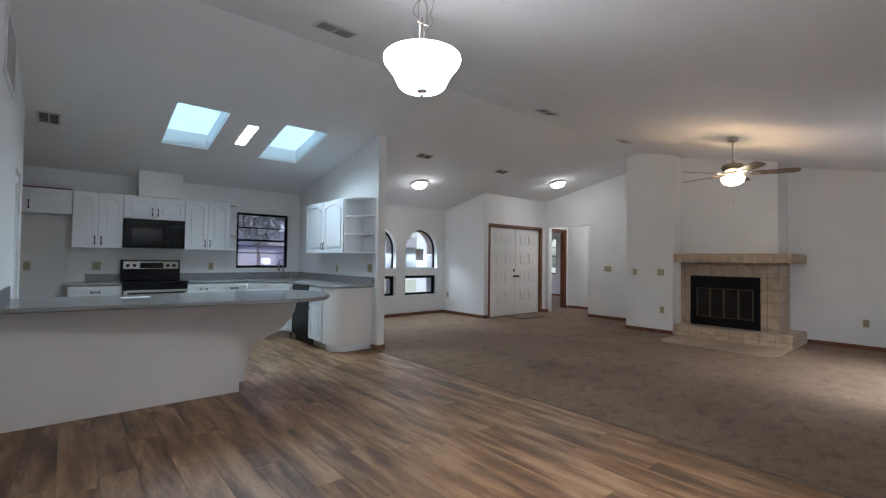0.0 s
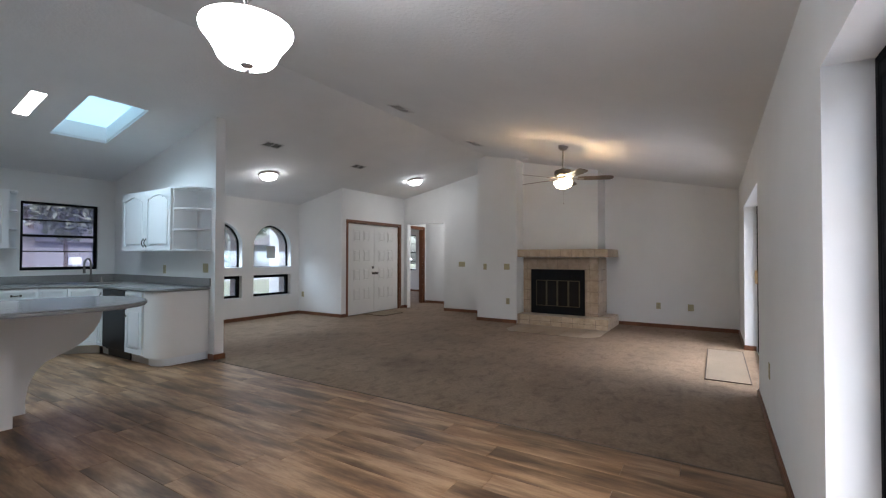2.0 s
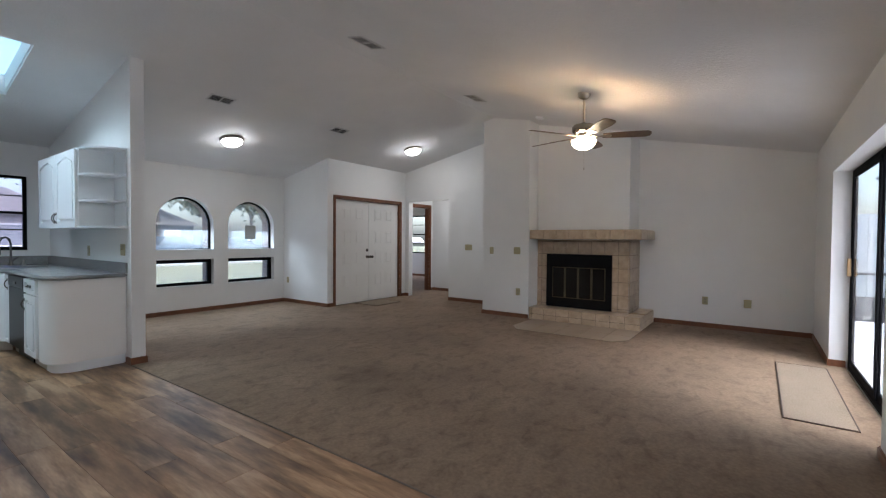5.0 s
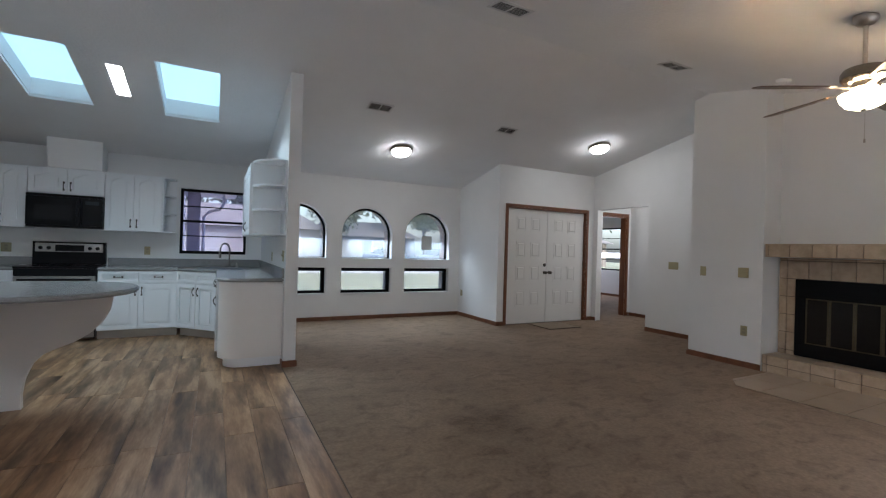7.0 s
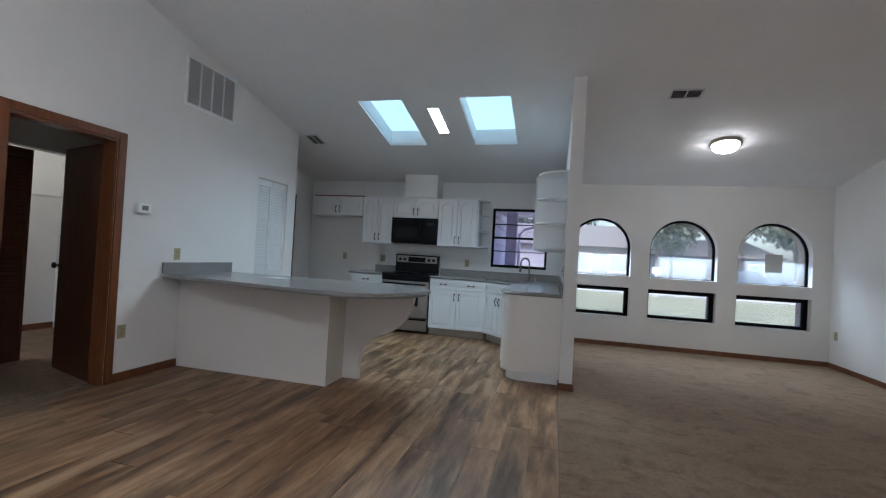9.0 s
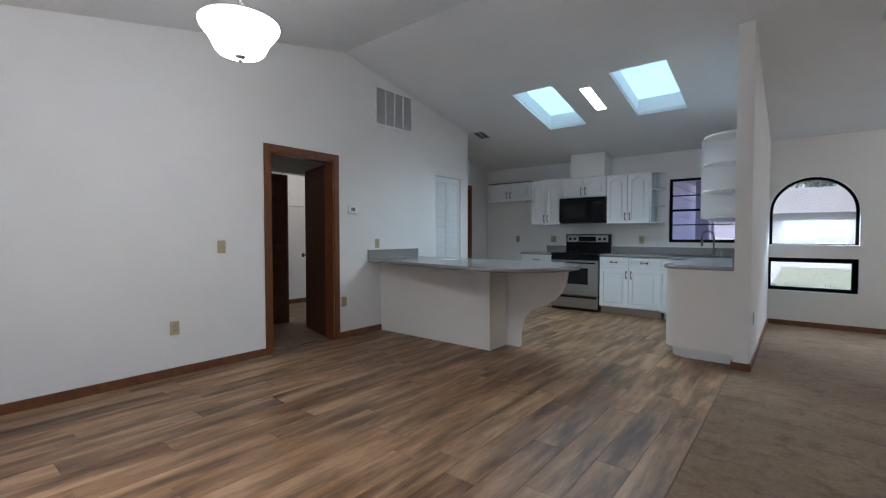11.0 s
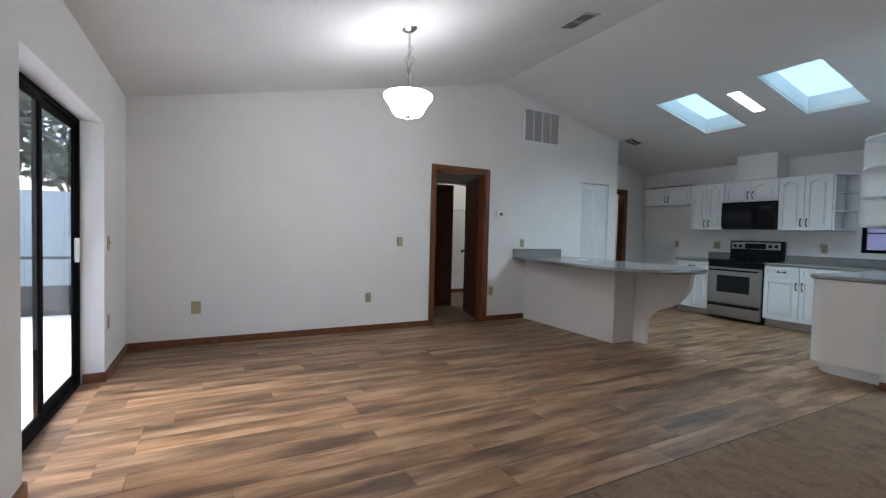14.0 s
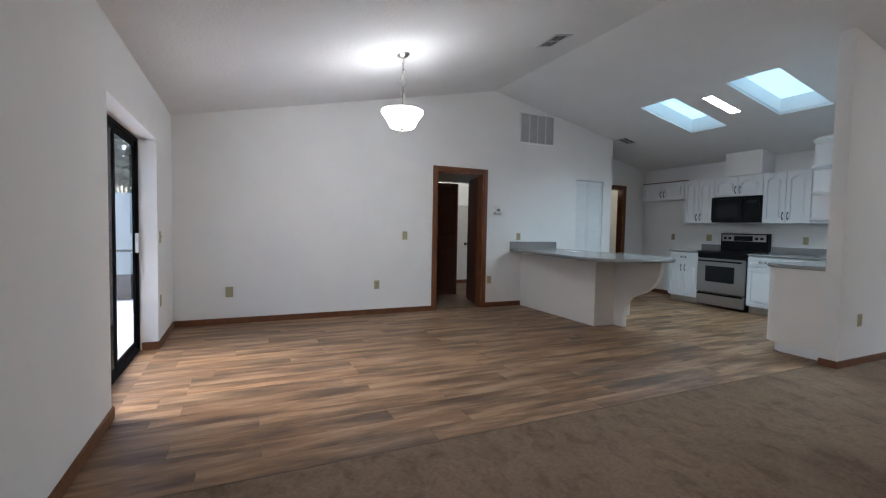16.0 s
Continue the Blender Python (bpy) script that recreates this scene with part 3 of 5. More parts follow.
# microwave
micro = thing("microwave", "black over-the-range microwave under a white cabinet", "microwave")
part("body", rbox(0.635, 1.385, 7.57, N - 0.002, 1.385, 1.797, 0.006), BLACK, micro)
part("door", rbox(0.637, 1.17, 7.545, 7.568, 1.41, 1.76, 0.008), BLACK, micro)
part("window", rbox(0.72, 1.08, 7.540, 7.5445, 1.475, 1.66, 0.002), plain("dark_screen", (0.02, 0.02, 0.022), 0.2, vary=0.1, grain=200, bump=0.1, Specular_IOR_Level=0.2), micro, "dark grey window mesh")
part("handle", rbox(1.125, 1.15, 7.515, 7.54, 1.43, 1.74, 0.008), BLACK, micro)
part("control_panel", rbox(1.174, 1.383, 7.547, 7.568, 1.41, 1.76, 0.006), BLACK, micro)
part("display", blocks((1.21, 1.35, 7.544, 7.5465, 1.68, 1.725)), plain("dim_display", (0.03, 0.04, 0.045), 0.1, vary=0.05, grain=50, bump=0.01), micro)
part("vent_grille", rbox(0.637, 1.383, 7.549, 7.568, 1.765, 1.795, 0.004), BLACK, micro)

# range
rng = thing("range", "stainless electric range with black glass cooktop", "range")
part("body", rbox(0.622, 1.388, 7.32, N - 0.02, 0.03, 0.885, 0.004), BLACK, rng)
part("cooktop", rbox(0.620, 1.390, 7.275, 7.86, 0.887, 0.912, 0.006), shader("black_glass", (0.006, 0.006, 0.007), 0.1, Specular_IOR_Level=0.3), rng, "black glass cooktop")
part("control_band", rbox(0.624, 1.386, 7.285, 7.318, 0.80, 0.885, 0.006), BLACK, rng)
oven = part("oven_door", rbox(0.626, 1.384, 7.278, 7.318, 0.245, 0.795, 0.008), STEEL, rng, "brushed stainless oven door")
part("window", rbox(0.77, 1.235, 7.274, 7.2775, 0.42, 0.675, 0.002), shader("oven_glass", (0.012, 0.011, 0.011), 0.1, Specular_IOR_Level=0.25), oven, "dark oven window")
bm = tube(bmesh.new(), [(0.67, 7.245, 0.755), (1.34, 7.245, 0.755)], 0.012, 12)
for x in (0.68, 1.33):
    block(bm, x - 0.012, x + 0.012, 7.245, 7.28, 0.745, 0.765)
part("handle", bm, BLACK, oven, "black bar handle", smooth=True)
part("drawer", rbox(0.626, 1.384, 7.282, 7.318, 0.045, 0.232, 0.006), STEEL, rng, "stainless storage drawer")
part("drawer_pull", rbox(0.64, 1.37, 7.272, 7.283, 0.205, 0.232, 0.004), BLACK, rng)
part("backguard", rbox(0.632, 1.378, 7.845, N - 0.012, 0.913, 1.205, 0.008), BLACK, rng)
part("control_panel", rbox(0.66, 1.352, 7.832, 7.8445, 1.075, 1.185, 0.004), STEEL, rng, "brushed stainless control panel")
part("display", blocks((0.86, 1.155, 7.828, 7.8315, 1.085, 1.165)), BLACK, rng)
for x in (0.715, 0.795, 1.215, 1.295):
    k = lathe(bmesh.new(), [(0.0, 0.022), (0.017, 0.022), (0.021, 0.004), (0.024, 0.0), (0.0, 0.0)], steps=16)
    bmesh.ops.rotate(k, verts=k.verts, cent=(0, 0, 0), matrix=Matrix.Rotation(radians(90), 3, "X"))
    bmesh.ops.translate(k, verts=k.verts, vec=(x, 7.8315, 1.125))
    part("knob", k, BLACK, rng, "black control knob", smooth=True)

# countertops, 40 mm, with a rounded nose
CT0, CT1 = 0.864, 0.902


def counter(name, outline, label, z0=CT0, z1=CT1):
    bm = slab(bmesh.new(), outline, z0, z1)
    bmesh.ops.recalc_face_normals(bm, faces=list(bm.faces))
    rim = [e for e in bm.edges if abs(e.verts[0].co.z - e.verts[1].co.z) < 1e-6]
    bmesh.ops.bevel(bm, geom=rim, offset=0.012, segments=3, affect="EDGES")
    return tagged(part(name, bm, COUNTER, smooth=True), label, "countertop")


counter("countertop", [(0.03, 7.315), (0.618, 7.315), (0.618, N - 0.002), (0.03, N - 0.002)], "short grey speckled laminate countertop beside the range")
RC = 0.2
nose = [(2.695 + RC + RC * math.cos(math.radians(a)), 5.31 + RC + RC * math.sin(math.radians(a))) for a in range(270, 179, -10)]
counter("countertop", [(1.392, 7.315), (2.24, 7.315), (2.695, 6.86), *nose[::-1], (3.317, 5.31), (3.317, N - 0.002), (1.392, N - 0.002)], "grey speckled laminate corner countertop running to a rounded peninsula")
tagged(part("backsplash", rbox(0.235, 0.618, N - 0.022, N - 0.002, 0.903, 1.005, 0.004), COUNTER), "low grey laminate backsplash beside the range", "backsplash")
tagged(part("backsplash", rbox(1.392, 3.295, N - 0.022, N - 0.002, 0.903, 1.005, 0.004), COUNTER), "low grey laminate backsplash under the kitchen window", "backsplash")
tagged(part("backsplash", rbox(3.297, 3.317, 5.30, N - 0.003, 0.903, 1.005, 0.004), COUNTER), "low grey laminate backsplash along the partition", "backsplash")

# corner sink and faucet
sink = at_pose(thing("sink", "stainless double-bowl sink set in the corner counter", "sink"), pose(2.69, 7.335, 0.903, 0, 0, -45))
bm = bmesh.new()
for a, b, c, d in ((-0.40, 0.40, -0.235, -0.205), (-0.40, 0.40, 0.15, 0.235), (-0.40, -0.37, -0.205, 0.15), (0.37, 0.40, -0.205, 0.15), (-0.015, 0.015, -0.205, 0.15)):
    block(bm, a, b, c, d, 0.0, 0.007)
part("rim", bm, STEEL, sink)
# bowls are flat plates, their depth shaded into a darker steel
for x in (-0.1925, 0.1925):
    part("bowl", blocks((x - 0.176, x + 0.176, -0.204, 0.149, 0.0005, 0.002)), plain("sink_bowl_shadow", (0.16, 0.16, 0.16), 0.3, 1.0, vary=0.2, grain=20, bump=0.05), sink)
FAUCETMETAL = plain("dark_brushed_steel", (0.20, 0.19, 0.18), 0.3, 1.0, vary=0.1, grain=60, bump=0.05)
faucet = at_pose(thing("faucet", "brushed gooseneck kitchen faucet behind the sink", "faucet"), pose(2.865, 7.51, 0.91, 0, 0, -45))
part("base", lathe(bmesh.new(), [(0, 0), (0.03, 0), (0.028, 0.012), (0.018, 0.03), (0.016, 0.07), (0, 0.07)], steps=20), FAUCETMETAL, faucet, smooth=True)
pts = [(0, 0, 0.06), (0, 0, 0.25)] + [(0, -0.085 + 0.085 * math.cos(math.radians(a)), 0.25 + 0.085 * math.sin(math.radians(a))) for a in range(15, 181, 15)] + [(0, -0.17, 0.20)]
part("spout", tube(bmesh.new(), pts, 0.011, 12), FAUCETMETAL, faucet, smooth=True)
part("spray_head", tube(bmesh.new(), [(0, -0.17, 0.205), (0, -0.17, 0.13)], 0.016, 12), FAUCETMETAL, faucet, smooth=True)
part("lever", tube(bmesh.new(), [(0.015, 0, 0.05), (0.05, 0, 0.075), (0.085, 0, 0.10)], 0.007, 10), FAUCETMETAL, faucet, smooth=True)
disp = at_pose(thing("soap_dispenser", "small brushed metal soap dispenser by the sink", "dispenser"), pose(2.96, 7.42, 0.903))
part("pump", lathe(bmesh.new(), [(0, 0), (0.02, 0), (0.018, 0.02), (0.009, 0.03), (0.009, 0.07), (0, 0.075)], steps=16), NICKEL, disp, smooth=True)

# ---- breakfast bar ----
structure("bar_half_wall", blocks((W, 1.305, 4.41, 4.735, 0.0, 0.862)), BARWALL, "cream painted half wall under the bar counter", "wall")
barcab = thing("bar_cabinet", "white cabinet back with a curved bracket under the bar", "cabinet")
part("body", blocks((W + 0.002, 1.30, 4.795, 5.03, 0.10, 0.86)), LAM, barcab)
part("toe_kick", blocks((W + 0.002, 1.30, 4.795, 4.97, 0.001, 0.10)), PANELWHITE, barcab)
sweep = [(1.462, 0.0), (1.458, 0.10), (1.475, 0.22), (1.515, 0.32), (1.575, 0.39), (1.66, 0.43), (1.76, 0.47), (1.85, 0.53), (1.92, 0.61), (1.965, 0.70), (1.98, 0.79), (1.985, 0.861)]
part("bracket", slab_xz(bmesh.new(), [(1.0, 0.0), *sweep, (1.0, 0.861)], 4.737, 4.793), BARWALL, barcab, "cream bracket panel cut in an S curve", smooth=True)
bar_line = [(-0.328, 4.19), (0.35, 4.065), (1.0, 3.945), (1.45, 3.87), (1.65, 3.862), (1.82, 3.90), (1.96, 3.985), (2.07, 4.12), (2.15, 4.29), (2.18, 4.47), (2.165, 4.65), (2.11, 4.81), (2.0, 4.95), (1.84, 5.05), (1.62, 5.095), (-0.328, 5.10)]
counter("bar_counter", bar_line, "grey speckled laminate bar counter with a rounded end")
tagged(part("bar_backsplash", rbox(W + 0.001, W + 0.02, 4.195, 5.097, 0.903, 1.01, 0.004), COUNTER), "grey laminate upstand where the bar meets the wall", "backsplash")
tagged(part("paper_sheet", blocks((0.40, 0.62, 4.66, 4.80, 0.9025, 0.9035)), plain("paper", (0.85, 0.85, 0.85), 0.7, vary=0.03, grain=20, bump=0.02)), "white sheet of paper lying on the bar counter", "paper")


# ---- skylights and ceiling fittings ----
SHAFT = plain("shaft_paint", (0.82, 0.83, 0.83), 0.8, vary=0.03, grain=50, bump=0.2)
ACRYLIC = shader("acrylic_dome", (0.85, 0.95, 0.97), 0.3)
thin = nd(ACRYLIC, "BsdfTranslucent", Color=(0.60, 0.75, 0.77, 1))
both = nd(ACRYLIC, "MixShader", Fac=0.85)
wire(ACRYLIC, ACRYLIC.node_tree.nodes["Principled BSDF"], 0, both, 1)
wire(ACRYLIC, thin, 0, both, 2)
wire(ACRYLIC, both, 0, ACRYLIC.node_tree.nodes["Material Output"], "Surface")
for i, (a, b) in enumerate(SKYLIGHTS):
    y0, y1 = SKY_Y
    t, up = 0.03, 0.20
    bm = bmesh.new()

    def wallpiece(x0, x1, ya, yb):
        lo0, lo1, hi0, hi1 = ceil(ya) + 0.03, ceil(yb) + 0.03, ceil(ya) + up, ceil(yb) + up
        hexa(bm, [(x0, ya, lo0), (x1, ya, lo0), (x1, yb, lo1), (x0, yb, lo1), (x0, ya, hi0), (x1, ya, hi0), (x1, yb, hi1), (x0, yb, hi1)])

    wallpiece(a - t, a + 0.006, y0 - t, y1 + t)
    wallpiece(b - 0.006, b + t, y0 - t, y1 + t)
    wallpiece(a + 0.006, b - 0.006, y0 - t, y0 + 0.006)
    wallpiece(a + 0.006, b - 0.006, y1 - 0.006, y1 + t)
    sk = structure(f"skylight_{i + 1}", bm, SHAFT, "bright white skylight shaft through the sloped ceiling", "skylight")
    bm = bmesh.new()
    slope_piece(bm, a - 0.05, b + 0.05, y0 - 0.05, y1 + 0.05, up + 0.003, 0.03)
    part("dome", bm, ACRYLIC, sk, "translucent white acrylic dome")


def on_slope(x, y, side):
    """The pose of a fitting against the sloped ceiling, its local z pointing down out of it."""
    tilt = math.degrees(math.atan(PITCH)) * side
    return pose(x, y, ceil(y), 180 + tilt, 0, 0)


def ceiling_vent(x, y, sx, sy, side):
    v = at_pose(thing("ceiling_vent", "grey louvred air vent in the sloped ceiling", "vent", "ceiling vents"), on_slope(x, y, side))
    # flat dark sheet: the duct's shadow is put into its colour
    part("backing", blocks((-sx / 2 + 0.012, sx / 2 - 0.012, -sy / 2 + 0.012, sy / 2 - 0.012, 0.001, 0.003)), DUCTSHADOW, v)
    f = 0.02
    part("frame", rounded(blocks((-sx / 2, sx / 2, -sy / 2, -sy / 2 + f, 0.0, 0.009), (-sx / 2, sx / 2, sy / 2 - f, sy / 2, 0.0, 0.009), (-sx / 2, -sx / 2 + f, -sy / 2 + f, sy / 2 - f, 0.0, 0.009), (sx / 2 - f, sx / 2, -sy / 2 + f, sy / 2 - f, 0.0, 0.009), (-0.006, 0.006, -sy / 2 + f, sy / 2 - f, 0.0, 0.009)), 0.0015, 1), VENT, v)
    n = 7
    slat = blocks((-sx / 2 + f, sx / 2 - f, -0.006, 0.006, -0.0006, 0.0006))
    bmesh.ops.rotate(slat, verts=slat.verts, cent=(0, 0, 0), matrix=Matrix.Rotation(radians(35), 3, "X"))
    me = mesh_of("slat", slat, VENT)
    for k in range(n):
        shared("slat", me, (0, -sy / 2 + f + (k + 0.5) * (sy - 2 * f) / n, 0.0055), v)
    return v


for x, y, sx, sy, side in ((4.39, 5.565, 0.30, 0.17, -1), (6.23, 5.56, 0.28, 0.16, -1), (6.81, 3.455, 0.32, 0.18, 1), (4.73, 3.43, 0.33, 0.20, 1), (1.70, 3.34, 0.34, 0.22, 1), (-0.145, 6.40, 0.20, 0.28, -1)):
    ceiling_vent(x, y, sx, sy, side)

smoke = at_pose(thing("smoke_detector", "white round smoke detector on the ceiling by the column", "smoke detector"), on_slope(7.81, 2.935, 1))
part("cover", lathe(bmesh.new(), [(0, 0), (0.065, 0), (0.066, 0.016), (0.055, 0.03), (0.03, 0.036), (0, 0.036)], steps=28), LAM, smoke, smooth=True)

strip = at_pose(thing("strip_light", "narrow lit strip light between the two skylights", "light"), on_slope(1.775, 5.98, -1))
part("housing", rbox(-0.064, 0.064, -0.292, 0.292, 0.0, 0.002, 0.0005, 1), LAM, strip)
part("diffuser", rbox(-0.06, 0.06, -0.288, 0.288, 0.0015, 0.004, 0.001, 1), STRIPGLOW, strip, "glowing white diffuser")


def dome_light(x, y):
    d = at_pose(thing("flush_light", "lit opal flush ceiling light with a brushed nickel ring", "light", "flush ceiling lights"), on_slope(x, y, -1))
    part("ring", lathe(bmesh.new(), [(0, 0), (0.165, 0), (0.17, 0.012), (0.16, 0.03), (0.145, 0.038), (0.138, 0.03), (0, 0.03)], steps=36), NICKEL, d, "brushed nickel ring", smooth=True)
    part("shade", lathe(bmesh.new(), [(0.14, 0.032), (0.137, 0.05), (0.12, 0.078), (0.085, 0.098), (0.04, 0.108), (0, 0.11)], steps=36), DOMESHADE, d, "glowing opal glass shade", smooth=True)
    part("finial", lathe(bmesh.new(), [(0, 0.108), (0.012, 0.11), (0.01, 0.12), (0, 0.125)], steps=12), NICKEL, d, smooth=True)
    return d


dome_light(5.085, 6.60)
dome_light(7.98, 5.53)
# unseen hall fixture, added to account for the bright hall walls
added_hall_light = dome_light(9.75, 5.75)
added_hall_light.matrix_world = pose(9.75, 5.75, 2.44, 180, 0, 0)

# pendant over the dining area
PX, PY = 1.42, 1.785
pend = at_pose(thing("pendant_light", "lit opal bowl pendant on a nickel chain", "pendant light"), pose(PX, PY, 0))
bm = lathe(bmesh.new(), [(0, 0), (0.062, 0), (0.064, 0.006), (0.045, 0.022), (0.02, 0.034), (0, 0.036)], steps=28)
canopy = part("canopy", bm, NICKEL, pend, "brushed nickel canopy", smooth=True)
canopy.matrix_local = Matrix.Translation((0, 0, ceil(PY))) @ pose(0, 0, 0, 180 + math.degrees(math.atan(PITCH)), 0, 0)
link = bmesh.new()
ring = [(0.010 * math.cos(math.tau * k / 14), 0, 0.018 * math.sin(math.tau * k / 14)) for k in range(15)]
tube(link, ring, 0.0022, 6)
linkmesh = mesh_of("chain_link", link, NICKEL)
zc, k = ceil(PY) - 0.045, 0
while zc > 2.63:
    o = shared("chain_link", linkmesh, (0, 0, zc), pend)
    o.rotation_euler = (0, 0, radians(90 * (k % 2)))
    zc, k = zc - 0.028, k + 1
part("stem", tube(bmesh.new(), [(0, 0, 2.16), (0, 0, 2.53)], 0.006, 10), NICKEL, pend, smooth=True)
part("collar", lathe(bmesh.new(), [(0, 2.33), (0.02, 2.33), (0.016, 2.35), (0.008, 2.365), (0, 2.37)], steps=20), NICKEL, pend, smooth=True)
yoke = [(0.028 * math.cos(math.radians(a)), 0, 2.585 + 0.045 * math.sin(math.radians(a))) for a in range(0, 181, 15)]
bm = tube(bmesh.new(), [(0.028, 0, 2.50), *yoke, (-0.028, 0, 2.50)], 0.0035, 8)
tube(bm, [(0.036, 0, 2.50), (-0.036, 0, 2.50)], 0.005, 8)
part("yoke", bm, NICKEL, pend, "nickel yoke", smooth=True)
slack = [(0.004 + 0.062 * math.sin(math.pi * a / 16), 0.02 * math.sin(a), 2.72 - 0.29 * a / 16) for a in range(17)]
tail = [(-0.05 * math.sin(math.pi * a / 12), 0.02 * math.cos(a), 2.43 + 0.24 * a / 12) for a in range(13)]
part("spare_chain", tube(bmesh.new(), slack + tail, 0.003, 6), NICKEL, pend, "slack loop of chain", smooth=True)
outer = [(0.191, 2.322), (0.198, 2.318), (0.200, 2.308), (0.195, 2.292), (0.178, 2.268), (0.157, 2.240), (0.142, 2.215), (0.132, 2.193), (0.123, 2.174), (0.107, 2.159), (0.081, 2.151), (0.04, 2.148), (0, 2.147)]
part("shade", lathe(bmesh.new(), outer, steps=48), SHADE, pend, "glowing opal glass bowl", smooth=True)
inner = [(max(0.0, r - 0.006), z + 0.006) for r, z in outer]
part("shade_lining", lathe(bmesh.new(), [outer[0], *inner], steps=48), plain("opal_lining", (0.8, 0.8, 0.78), 0.5, vary=0.02, grain=30, bump=0.02), pend, "white inner face of the glass bowl", smooth=True)
part("finial", lathe(bmesh.new(), [(0, 2.149), (0.03, 2.149), (0.024, 2.139), (0.011, 2.131), (0.012, 2.122), (0.007, 2.113), (0, 2.111)], steps=18), NICKEL, pend, "nickel finial", smooth=True)

# ceiling fan
FX, FY = 6.43, 1.825
fan = at_pose(thing("ceiling_fan", "five-blade ceiling fan with a lit bowl light", "ceiling fan"), pose(FX, FY, 0))
DARKNICKEL = plain("dark_nickel", (0.22, 0.20, 0.175), 0.25, 1.0, vary=0.15, grain=60, bump=0.05)
FB = stained("fan_blade_wood", (0.08, 0.052, 0.034), (0.16, 0.105, 0.066), (6, 6, 6), 0.4)
c = part("canopy", lathe(bmesh.new(), [(0, 0), (0.068, 0), (0.07, 0.012), (0.058, 0.045), (0.03, 0.065), (0, 0.067)], steps=28), NICKEL, fan, smooth=True)
c.matrix_local = Matrix.Translation((0, 0, ceil(FY))) @ pose(0, 0, 0, 180 + math.degrees(math.atan(PITCH)), 0, 0)
part("downrod", tube(bmesh.new(), [(0, 0, 2.52), (0, 0, ceil(FY) - 0.04)], 0.013, 12), NICKEL, fan, smooth=True)
part("motor", lathe(bmesh.new(), [(0, 2.54), (0.03, 2.54), (0.05, 2.525), (0.11, 2.515), (0.125, 2.49), (0.125, 2.455), (0.105, 2.43), (0.08, 2.42), (0, 2.42)], steps=40), DARKNICKEL, fan, "dark brushed nickel motor housing", smooth=True)
part("light_kit", lathe(bmesh.new(), [(0, 2.42), (0.065, 2.42), (0.07, 2.39), (0.045, 2.375), (0, 2.375)], steps=30), NICKEL, fan, smooth=True)
part("shade", lathe(bmesh.new(), [(0.13, 2.352), (0.132, 2.345), (0.122, 2.31), (0.095, 2.275), (0.055, 2.256), (0, 2.25), (0, 2.255), (0.053, 2.261), (0.091, 2.28), (0.117, 2.312), (0.126, 2.35), (0.13, 2.352)], steps=40), WARMSHADE, fan, "glowing frosted glass bowl", smooth=True)
part("finial", lathe(bmesh.new(), [(0, 2.252), (0.016, 2.25), (0.01, 2.238), (0, 2.232)], steps=14), NICKEL, fan, smooth=True)
part("pull_chain", tube(bmesh.new(), [(0.02, 0, 2.25), (0.02, 0, 2.06)], 0.0012, 5), NICKEL, fan)
part("pull_knob", lathe(bmesh.new(), [(0, 2.03), (0.006, 2.035), (0.006, 2.055), (0, 2.06)], (0.02, 0, 0), 8), NICKEL, fan, smooth=True)
blade = bmesh.new()
outline = [(0.20, -0.052), (0.35, -0.062), (0.52, -0.07), (0.64, -0.066), (0.675, -0.045), (0.685, 0.0), (0.675, 0.045), (0.64, 0.066), (0.52, 0.07), (0.35, 0.062), (0.20, 0.052)]
slab(blade, outline, -0.003, 0.003)
bmesh.ops.rotate(blade, verts=blade.verts, cent=(0, 0, 0), matrix=Matrix.Rotation(radians(-13), 3, "X"))
blademesh = mesh_of("blade", blade, FB)
iron = bmesh.new()
slab(iron, [(0.08, -0.018), (0.18, -0.012), (0.24, -0.035), (0.28, -0.03), (0.29, 0.0), (0.28, 0.03), (0.24, 0.035), (0.18, 0.012), (0.08, 0.018)], -0.010, -0.004)
bmesh.ops.rotate(iron, verts=iron.verts, cent=(0, 0, 0), matrix=Matrix.Rotation(radians(-13), 3, "X"))
ironmesh = mesh_of("blade_iron", iron, NICKEL)
for k in range(5):
    b = shared("blade", blademesh, (0, 0, 2.395), fan)
    b.rotation_euler = (0, 0, radians(-68.6 + 72 * k))
    b = shared("blade_iron", ironmesh, (0, 0, 2.395), fan)
    b.rotation_euler = (0, 0, radians(-68.6 + 72 * k))


# ---- plates on the walls ----
def plate(kind, x, y, z, rz, wide=0.072, tall=0.115):
    """A wall plate; it faces its local -y, its back lies on the wall."""
    names = {"outlet": ("wall_outlet", "almond electrical outlet plate on the white wall", "outlet"), "switch": ("light_switch", "almond toggle light switch on the white wall", "switch"), "blank": ("wall_plate", "blank almond cover plate on the white wall", "wall plate"), "jack": ("wall_jack", "small pale cable jack plate on the wall", "wall plate")}
    name, label, category = names[kind]
    p = at_pose(thing(name, label, category, category + " plates"), pose(x, y, z, 0, 0, rz))
    part("cover", rbox(-wide / 2, wide / 2, -0.006, 0.0, -tall / 2, tall / 2, 0.003), ALMOND, p)
    if kind == "outlet":
        for dz in (-0.02, 0.02):
            part("socket", rbox(-0.016, 0.016, -0.008, -0.0065, dz - 0.014, dz + 0.014, 0.001), plain_dark_almond, p)
    if kind == "switch":
        n = round(wide / 0.05) if wide > 0.1 else 1
        for k in range(n):
            u = (k - (n - 1) / 2) * 0.046
